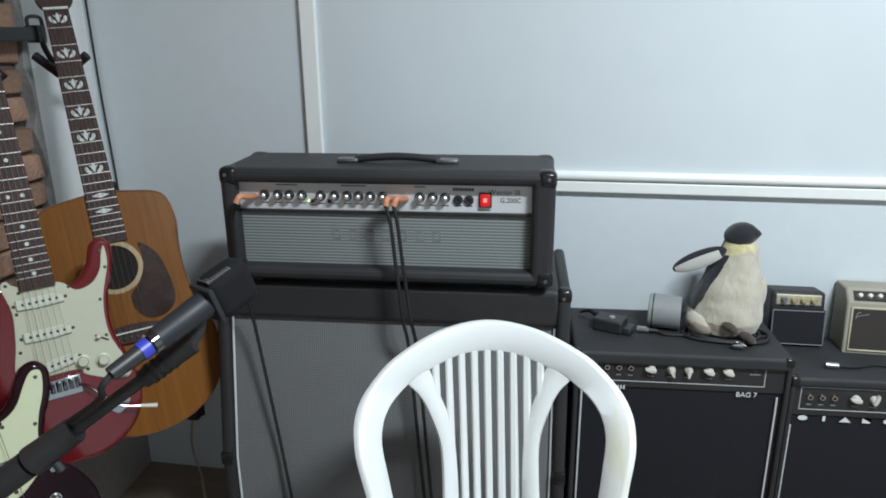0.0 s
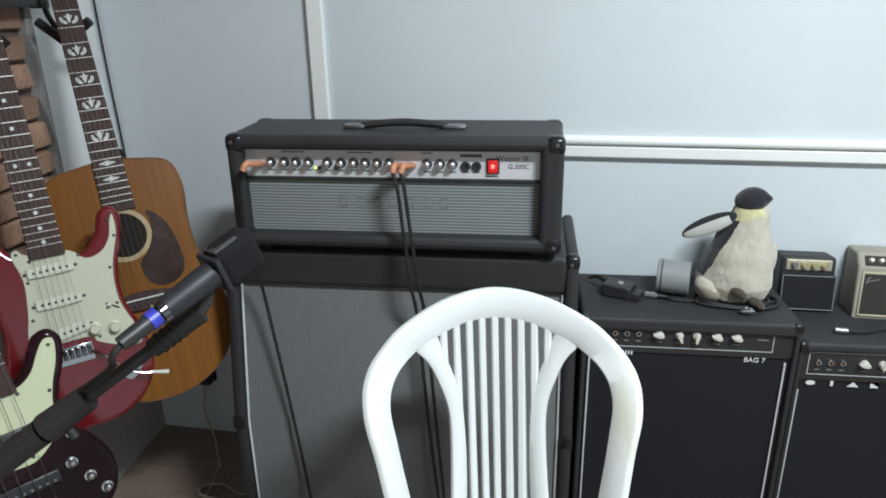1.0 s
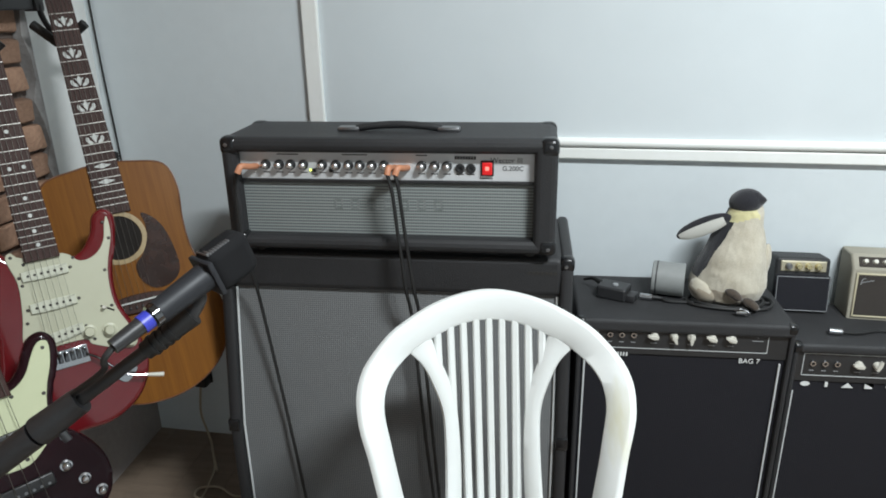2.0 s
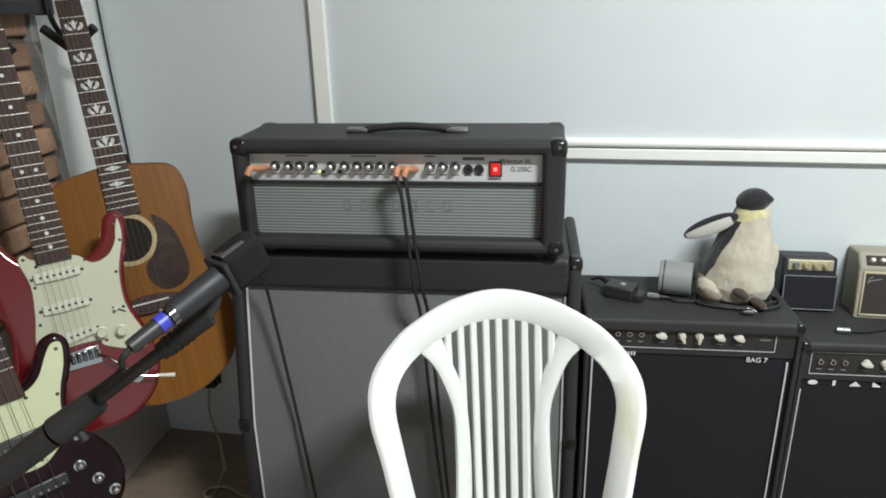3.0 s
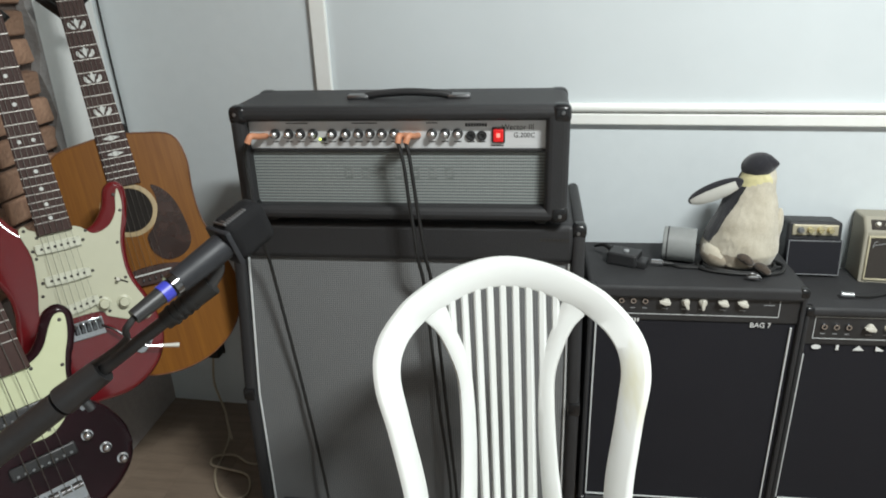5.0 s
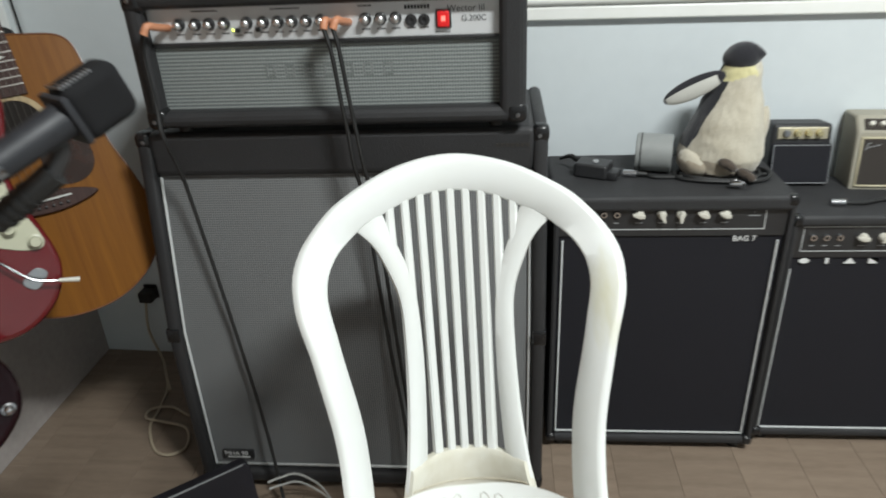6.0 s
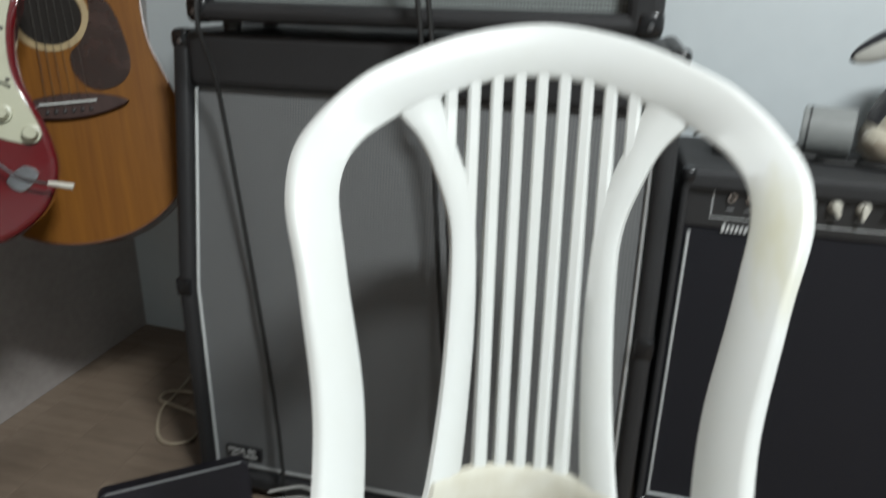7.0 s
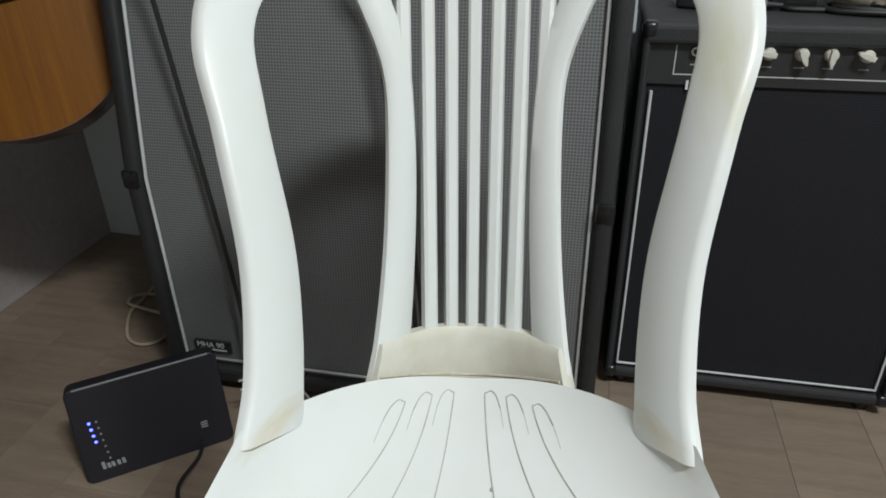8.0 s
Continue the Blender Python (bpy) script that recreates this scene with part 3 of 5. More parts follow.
def build_cab():
    c = thing("speaker_cabinet", "tall black slant-front speaker cabinet with grey grille cloth", "speaker")
    x0, x1, z0, z1, yf, yb = -0.628, 0.105, 0.022, 0.790, 1.222, 1.56
    side = [(yf, z0), (yf, 0.40), (yf + 0.060, z1), (yb, z1), (yb, z0)]
    for a, b in ((x0, x0 + 0.026), (x1 - 0.026, x1)):
        bm = slab(side, a, b, 0.010, 3)
        bm.transform(Matrix(((0, 0, 1, 0), (1, 0, 0, 0), (0, 1, 0, 0), (0, 0, 0, 1))))
        part("side_panel", bm, TOLEX, c)
    part("top_panel", box((x0 + 0.02, yf + 0.058, z1 - 0.082), (x1 - 0.02, yb, z1 - 0.0005), 0.012, 3), TOLEX, c)
    part("bottom_panel", box((x0 + 0.02, yf, z0), (x1 - 0.02, yb, z0 + 0.030), 0.008, 2), TOLEX, c)
    part("back_panel", box((x0 + 0.02, yb - 0.02, z0 + 0.02), (x1 - 0.02, yb - 0.004, z1 - 0.05), 0), BLACK, c)
    rows = [(1.240, 0.050), (1.240, 0.398), (1.294, 0.712)]
    xs = [x0 + 0.024 + (x1 - x0 - 0.048) * i / 20 for i in range(21)]
    part("grille_cloth", shell([[(x, y, z) for x in xs] for y, z in rows], (0, 0.012, 0)), GRILLE_CAB, c)
    for x in (x0 + 0.030, x1 - 0.030):
        part("piping", tube([(x, 1.236, 0.062), (x, 1.236, 0.398), (x, 1.287, 0.706)], 0.0026, 8, smooth_line=False), PIPING, c)
    for z, y in ((0.062, 1.236),):
        part("piping", tube([(x0 + 0.030, y, z), (x1 - 0.030, y, z)], 0.0026, 8), PIPING, c)
    plate = part("name_plate", box((x0 + 0.050, 1.2345, 0.078), (x0 + 0.118, 1.2395, 0.100), 0.001), BLACK, c, "small black model plate with white lettering")
    writing("MHA 90", 0.0150, Matrix.Translation((x0 + 0.054, 1.2343, 0.087)) @ FACE, WHITE_PRINT, plate)
    bars([(x0 + 0.084, 0.082, 0.05, 0.003)], WHITE_PRINT, plate, y=1.2345)
    for x, sx in ((x0, 1), (x1, -1)):
        for z, sz, y in ((z0, 1, yf), (z1, -1, yf + 0.058)):
            bm = box((min(x - sx * 0.002, x + sx * 0.028), y - 0.002, min(z - sz * 0.002, z + sz * 0.030)), (max(x - sx * 0.002, x + sx * 0.028), y + 0.03, max(z - sz * 0.002, z + sz * 0.030)), 0.010, 3)
            cp = part("corner_cap", bm, CORNER, c)
            part("screw", turned([(0, 0.002), (0.003, 0.0015), (0.004, 0)], pose(x + sx * 0.015, y - 0.002, z + sz * 0.016, 90), 8), STEEL, cp)
        part("corner_strap", box((x - 0.0015 if sx > 0 else x - 0.024, yf - 0.0015, 0.385), (x + 0.024 if sx > 0 else x + 0.0015, yf + 0.03, 0.415), 0.004), CORNER, c)
    # printed maker's line on the top board
    bars([(0.018 + i * 0.0085, 0.759, 0.006, 0.006) for i in range(7)], DARK_STEEL, c, y=yf + 0.058)
    for x in (x0 + 0.06, x1 - 0.06):
        for y in (yf + 0.05, yb - 0.05):
            part("rubber_foot", turned([(0, -0.022), (0.016, -0.022), (0.019, 0.002), (0, 0.002)], pose(x, y, z0), 14), RUBBER, c)


def pointer_knob(turn):
    """A chicken-head knob on local -y."""
    bm = turned([(0, 0.012), (0.0075, 0.012), (0.0095, 0.009), (0.0100, 0.0)], pose(0, 0, 0, 90), 16)
    beak = slab([(-0.0045, -0.004), (0.0045, -0.004), (0.0042, 0.008), (0.0016, 0.0165), (-0.0016, 0.0165), (-0.0042, 0.008)], 0.006, 0.017, 0.001)
    tail = slab([(-0.0045, 0.002), (0.0045, 0.002), (0.0036, -0.0095), (-0.0036, -0.0095)], 0.006, 0.0165, 0.001)
    join(bm, beak, pose(0, 0, 0, 90))
    join(bm, tail, pose(0, 0, 0, 90))
    bm.transform(pose(0, 0, 0, 0, turn, 0))
    return bm


def build_combo(name_label, x0, x1, ztop, yf, yb, panel, knobs, jacks, kz, pipe, edge=(0.046, 0.052), lip=0.030, feet=0.022):
    a = thing("combo_amplifier", name_label, "amplifier")
    z0 = feet
    part("top_panel", box((x0, yf, ztop - lip), (x1, yb, ztop), 0.008, 3), TOLEX_RIB, a)
    part("side_panel", box((x0 + 0.001, yf + 0.001, z0), (x0 + 0.012, yb - 0.001, ztop - 0.004), 0.005, 2), TOLEX_RIB, a)
    part("side_panel", box((x1 - 0.012, yf + 0.001, z0), (x1 - 0.001, yb - 0.001, ztop - 0.004), 0.005, 2), TOLEX_RIB, a)
    part("bottom_panel", box((x0 + 0.003, yf + 0.002, z0 - 0.001), (x1 - 0.003, yb - 0.002, z0 + 0.018), 0.006, 2), TOLEX_RIB, a)
    part("back_panel", box((x0 + 0.01, yb - 0.02, z0 + 0.01), (x1 - 0.01, yb - 0.006, ztop - 0.01), 0), TOLEX_RIB, a)
    pz0, pz1 = panel
    gy = yf + 0.014
    part("control_panel", box((x0 + 0.011, gy - 0.004, pz0 - 0.014), (x1 - 0.011, gy + 0.01, ztop - lip + 0.002), 0.001), BLACK, a)
    part("panel_outline", ring_frame(x0 + edge[0], pz0, x1 - edge[1], pz1, 0.0013, gy - 0.0048, gy - 0.0038, bevel=0), PIPING, a)
    part("grille", box((x0 + 0.011, gy, z0 + 0.016), (x1 - 0.011, gy + 0.012, pz0 - 0.013), 0.001), MESH_BLACK, a)
    fr = pipe
    part("piping", tube([(fr[0], gy - 0.004, fr[3]), (fr[0], gy - 0.004, fr[2]), (fr[1], gy - 0.004, fr[2]), (fr[1], gy - 0.004, fr[3])], 0.0024, 8, smooth_line=False), PIPING, a)
    for x, turn in knobs:
        k = part("knob", pointer_knob(turn), CREAM_KNOB, a, "cream pointer knob")
        k.matrix_basis = pose(x, gy - 0.004, kz) @ Matrix.Scale(0.88, 4)
    for x in jacks:
        j = part("jack_socket", turned([(0, 0.002), (0.0032, 0.002), (0.0036, 0.005), (0.0062, 0.005), (0.0068, 0.003), (0.0068, 0.0)], pose(x, gy - 0.004, kz, 90), 16), CHROME, a)
        part("socket_hole", turned([(0, 0.0052), (0.0032, 0.0052), (0.0032, 0.004)], pose(x, gy - 0.004, kz, 90), 12), DARK, j)
    bars([(x, kz - 0.0185, 0.013, 0.0016) for x, q in knobs] + [(x, kz - 0.0185, 0.010, 0.0016) for x in jacks] + [(x, kz + 0.019, 0.0016, 0.0016) for x, q in knobs], GREY_PRINT, a, y=gy - 0.004)
    for x, sx in ((x0, 1), (x1, -1)):
        for z, sz in ((z0, 1), (ztop, -1)):
            bm = box((min(x - sx * 0.0015, x + sx * 0.020), yf - 0.0015, min(z - sz * 0.0015, z + sz * 0.022)), (max(x - sx * 0.0015, x + sx * 0.020), yf + 0.022, max(z - sz * 0.0015, z + sz * 0.022)), 0.007, 3)
            part("corner_cap", bm, CORNER, a)
    for x in (x0 + 0.03, x1 - 0.03):
        for y in (yf + 0.03, yb - 0.03):
            f = part("rubber_foot", turned([(0, -feet), (0.012, -feet), (0.015, 0.002), (0, 0.002)], pose(x, y, z0), 14), RUBBER, a)
            part("screw", turned([(0, -feet - 0.0001), (0.004, -feet - 0.0001)], pose(x, y, z0), 8), STEEL, f)
    return a, gy


def build_amps():
    a, gy = build_combo("black combo amplifier with white pointer knobs and piping", 0.124, 0.577, 0.622, 1.366, 1.62, (0.551, 0.604), [(0.289, -80), (0.330, -25 + 180), (0.366, 180), (0.409, -70), (0.449, -70)], (0.196, 0.221, 0.246), 0.584, (0.144, 0.554, 0.048, 0.527))
    writing("BAG 7", 0.0160, Matrix.Translation((0.469, gy - 0.0044, 0.526)) @ FACE, WHITE_PRINT, a, "model_lettering")
    bars([(0.191 + i * 0.0062, 0.536 + 0.001 * (i == 0), 0.0034, 0.009 + 0.004 * (i == 0)) for i in range(8)], WHITE_PRINT, a, "maker_mark", y=gy - 0.004)
    bars([(0.503, 0.5795, 0.022, 0.0016), (0.503, 0.587, 0.0018, 0.0018)], GREY_PRINT, a, y=gy - 0.004)
    b, gy = build_combo("black combo amplifier with knobs, standing beside the taller one", 0.588, 1.06, 0.565, 1.398, 1.62, (0.486, 0.540), [(0.728, -80), (0.765, 20), (0.805, 160), (0.845, -70)], (0.634, 0.659, 0.684), 0.517, (0.602, 1.046, 0.040, 0.446), (0.026, 0.052), 0.022)
    mark = bmesh.new()
    shapes = [ellipse(0, 0, 0.010, 0.0055), [(-0.003, -0.006), (0.003, -0.006), (0.003, 0.006), (-0.003, 0.006)], [(-0.012, -0.006), (0.012, -0.006), (0.0, 0.006)], [(-0.009, -0.006), (-0.009, 0.006), (0.009, -0.004), (0.009, 0.006), (0.007, -0.006)]]
    for i in range(8):
        join(mark, slab(shapes[i % 4], 0, 0.001), Matrix.Translation((0.626 + i * 0.044, gy - 0.004, 0.465)) @ FACE)
    tagged(part("maker_mark", mark, WHITE_PRINT, b), kind="stuff")


# ---- chair ----
def chair_surface(s, h, out=0.0):
    """A place on the curved backrest; out: metres towards the sitter."""
    k = 10 - 7.76 * min(1, max(0, (h - 0.42) / 0.33))
    slope = 2 * k * s
    f = out / math.sqrt(1 + slope * slope)
    return Vector((s - slope * f, 0.31 * (h - 0.437) - k * s * s - f, h + f * 0.25))


def ribbon(outer, inner, across, n=8):
    """A moulded band between two lines of the backrest, with a rounded section given as (share across, height) pairs."""
    bm = bmesh.new()
    a, b = spline([(*p, 0) for p in outer], n), spline([(*p, 0) for p in inner], n)
    rings = []
    for p, q in zip(a, b):
        rings.append([bm.verts.new(chair_surface(*(p.lerp(q, u)).xy, o)) for u, o in across])
    m = len(across)
    for r1, r2 in zip(rings, rings[1:]):
        for j in range(m):
            bm.faces.new((r1[j], r1[(j + 1) % m], r2[(j + 1) % m], r2[j]))
    bm.faces.new(rings[0])
    bm.faces.new(rings[-1][::-1])
    return bm


def build_chair():
    c = thing("plastic_chair", "white moulded plastic chair with slatted back, slightly soiled", "chair", pose(-0.0318, 0.915, 0, 0, 0, 8.35))
    right_o = [(0.155, 0.456), (0.1535, 0.494), (0.161, 0.562), (0.181, 0.642), (0.201, 0.703), (0.200, 0.742), (0.168, 0.778), (0.135, 0.797), (0.075, 0.818), (0.0, 0.828)]
    right_i = [(0.127, 0.432), (0.130, 0.498), (0.138, 0.562), (0.158, 0.648), (0.169, 0.700), (0.158, 0.729), (0.123, 0.751), (0.098, 0.760), (0.050, 0.775), (0.0, 0.780)]
    outer = [(-s, h) for s, h in right_o] + right_o[-2::-1]
    inner = [(-s, h) for s, h in right_i] + right_i[-2::-1]
    band = [(0, -0.005), (0.0, 0.000), (0.03, 0.0035), (0.10, 0.0055), (0.5, 0.0060), (0.90, 0.0055), (0.97, 0.0035), (1, 0.000), (1, -0.005), (0.9, -0.005), (0.85, 0.001), (0.15, 0.001), (0.1, -0.005)]
    part("back_frame", ribbon(outer, inner, band, 6), CHAIR, c)
    brace_o = [(0.130, 0.750), (0.110, 0.728), (0.095, 0.700), (0.079, 0.655), (0.0745, 0.604), (0.0755, 0.515), (0.082, 0.440), (0.090, 0.395)]
    brace_i = [(0.096, 0.766), (0.085, 0.736), (0.073, 0.709), (0.059, 0.668), (0.0535, 0.622), (0.0515, 0.546), (0.055, 0.450), (0.060, 0.395)]
    flat = [(0, -0.004), (0, 0.001), (0.1, 0.004), (0.5, 0.0055), (0.9, 0.004), (1, 0.001), (1, -0.004)]
    for s in (-1, 1):
        part("brace", ribbon([(s * a, b) for a, b in brace_o], [(s * a, b) for a, b in brace_i], flat, 6), CHAIR, c)
    for i in range(-4, 5):
        top, low = i * 0.0212, i * 0.0194
        h1 = 0.786 - 2.2 * top * top
        h0 = 0.412 if abs(i) <= 2 else (0.603 if abs(i) == 3 else 0.705)
        f0 = (h0 - 0.44) / 0.34
        pts = [(low + (top - low) * f0, h0)]
        pts += [(low + (top - low) * (f0 + (1 - f0) * j / 5), h0 + (h1 - h0) * j / 5) for j in range(1, 6)]
        w = 0.0058
        part("slat", ribbon([(a - w, b) for a, b in pts], [(a + w, b) for a, b in pts], [(0, -0.004), (0, 0.002), (0.2, 0.0045), (0.8, 0.0045), (1, 0.002), (1, -0.004)], 3), CHAIR, c)
    low_o = [(-0.0925, 0.388), (-0.050, 0.370), (0.0, 0.362), (0.050, 0.370), (0.0925, 0.388)]
    low_i = [(-0.0815, 0.4385), (-0.046, 0.4285), (0.0, 0.4205), (0.046, 0.4285), (0.0815, 0.4385)]
    part("lower_panel", ribbon(low_o, low_i, [(0, -0.0045), (0, 0.0070), (0.85, 0.0070), (0.95, 0.0064), (1, 0.0050), (1, -0.0045)], 6), CHAIR_DIRTY, c, "soiled lower back panel")
    # seat: a dished slab with a rolled edge
    nu, nv = 60, 44

    def seat_half(v):
        return 0.1545 + 0.0475 * min(1, v / 0.30) - 0.012 * max(0, v - 0.7) / 0.3

    def back_edge(s):
        return 0.31 * -0.055 - 0.038 - 5.26 * s * s - 45.6 * s ** 4

    def seat_height(u, v):
        z = 0.396 + 0.0705 * abs(u) ** 1.66 * (1 - v) ** 1.6 - 0.010 * math.sin(math.pi * min(1, v * 1.1)) + 0.006 * v
        z -= 0.020 * (max(0, abs(u) - 0.94) / 0.06) ** 2 * min(1, v / 0.25)
        return z - 0.022 * (max(0, v - 0.93) / 0.07) ** 2

    def seat_place(u, v):
        s = u * seat_half(v)
        b = back_edge(s)
        return Vector((s, b + (-0.50 - b + 0.05 * u ** 4) * v, seat_height(u, v)))
    rows = [[seat_place(-1 + 2 * i / nu, j / nv) for i in range(nu + 1)] for j in range(nv + 1)]
    seat = part("seat", shell(rows, (0, 0, -0.005)), CHAIR, c, "dished white seat with long moulded grooves")
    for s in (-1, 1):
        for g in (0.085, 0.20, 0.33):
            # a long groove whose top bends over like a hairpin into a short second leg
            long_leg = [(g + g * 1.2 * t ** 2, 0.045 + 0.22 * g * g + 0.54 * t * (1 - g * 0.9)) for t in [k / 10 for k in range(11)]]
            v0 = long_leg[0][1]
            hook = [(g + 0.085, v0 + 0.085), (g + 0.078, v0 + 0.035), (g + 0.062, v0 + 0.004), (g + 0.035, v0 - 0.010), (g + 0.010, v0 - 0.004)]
            # thin grey tubes draw the shade of each moulded line on the seat
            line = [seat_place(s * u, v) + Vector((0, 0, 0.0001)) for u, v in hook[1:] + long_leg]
            part("groove", tube(line, 0.0007 if s > 0 else 0.0005, 6, 3), GROOVE_SHADE, seat, "moulded groove with its shade put into the colour")
            part("groove", tube([seat_place(s * u, v) + Vector((0, 0, -0.0001)) for u, v in hook], (0.0003, 0.0005), 6, 3), GROOVE_SHADE, seat, "moulded groove with its shade put into the colour")
        rim = [seat_place(s * (0.79 + 0.12 * t), 0.036) + Vector((0, 0, 0.0002)) for t in [k / 8 for k in range(9)]]
        part("grime_line", tube(rim, 0.0009, 6, 2), GRIME, seat, "brownish grime along the joint")
    joint = [chair_surface(0.0105 * k, 0.3755 + 5.5 * (0.0105 * k) ** 2, 0.0066) for k in range(-8, 9)]
    part("grime_line", tube(joint, 0.0015, 6, 2), GRIME, seat, "brownish grime along the joint")
    for sx in (-1, 1):
        for y, yb, hw in ((-0.46, -0.50, 0.165), (-0.17, -0.06, 0.140)):
            pts = [(sx * hw, y, 0.385), (sx * (hw + 0.012), (y + yb) / 2, 0.21), (sx * (hw + 0.028), yb, 0.0)]
            bm = tube(pts, (0.026, 0.017), 10, 6)
            part("leg", bm, CHAIR, c)
    # dark scuffs lying on the seat
    for x, y, a, l in ((-0.092, -0.165, 20, 0.010), (-0.02, -0.24, 70, 0.007), (0.020, -0.18, 80, 0.004), (-0.045, -0.235, 75, 0.008), (0.02, -0.25, 60, 0.006)):
        bm = slab(ellipse(0, 0, l / 2, 0.0011, 10), 0, 0.0012)
        u = x / 0.198
        b = back_edge(x)
        bm.transform(pose(x, y, seat_height(u, (y - b) / (-0.50 - b)) - 0.0004, 0, 0, a))
        part("scuff", bm, GREY_PRINT, seat, "dark scuff mark")


# ---- guitars ----
def frame_of(origin, right, up, normal):
    return Matrix(((right[0], up[0], normal[0], origin[0]), (right[1], up[1], normal[1], origin[1]), (right[2], up[2], normal[2], origin[2]), (0, 0, 0, 1)))


def neck_parts(g, nut, end, wn, we, thick, lift, scale, frets, board_mat, head_len, head_mat, strings, spread):
    """Neck, fingerboard, frets, headstock and strings of an instrument whose bridge is at the origin."""
    part("neck", slab([(-we * 0.95, end), (we * 0.95, end), (wn * 0.95, nut), (-wn * 0.95, nut)], lift - thick, lift - 0.004, 0.006), NECK_WOOD, g)
    b = part("fingerboard", slab([(-we, end), (we, end), (wn, nut), (-wn, nut)], lift - 0.005, lift, 0.0008), board_mat, g)
    for n in range(1, frets + 1):
        y = nut - scale * (1 - 2 ** (-n / 12))
        w = wn + (we - wn) * (nut - y) / (nut - end)
        part("fret", box((-w, y - 0.0008, lift - 0.0002), (w, y + 0.0007, lift + 0.0010), 0.0003, 1), FRET, b)
    part("nut", box((-wn, nut - 0.001, lift - 0.003), (wn, nut + 0.004, lift + 0.0025), 0.0008), PEARL, g)
    hd = part("headstock", slab(spline([(-wn, nut + 0.004, 0), (wn, nut + 0.004, 0), (wn * 1.75, nut + 0.05, 0), (wn * 1.6, nut + head_len, 0), (-wn * 1.2, nut + head_len + 0.01, 0), (-wn * 1.6, nut + 0.05, 0)], 4, True), lift - 0.018, lift - 0.004, 0.002), head_mat, g)
    for i in range(strings):
        s = -1 if i % 2 else 1
        part("tuner", turned([(0, 0.008), (0.004, 0.008), (0.005, 0.0), (0.005, -0.03)], pose(s * wn * 1.1, nut + 0.04 + 0.022 * i, lift - 0.004), 10), STEEL, hd)
    for i in range(strings):
        f = -1 + 2 * i / (strings - 1)
        part("string", tube([(f * spread, 0, lift + 0.006), (f * wn * 0.8, nut, lift + 0.003)], (0.00022 + 0.00025 * (1 - i / strings)) * (1 if strings > 4 else 1.7), 5), STRING, g)
    return b


def fret_mid(n, nut, scale):
    return nut - scale * (2 - 2 ** (-n / 12) - 2 ** (-(n - 1) / 12)) / 2


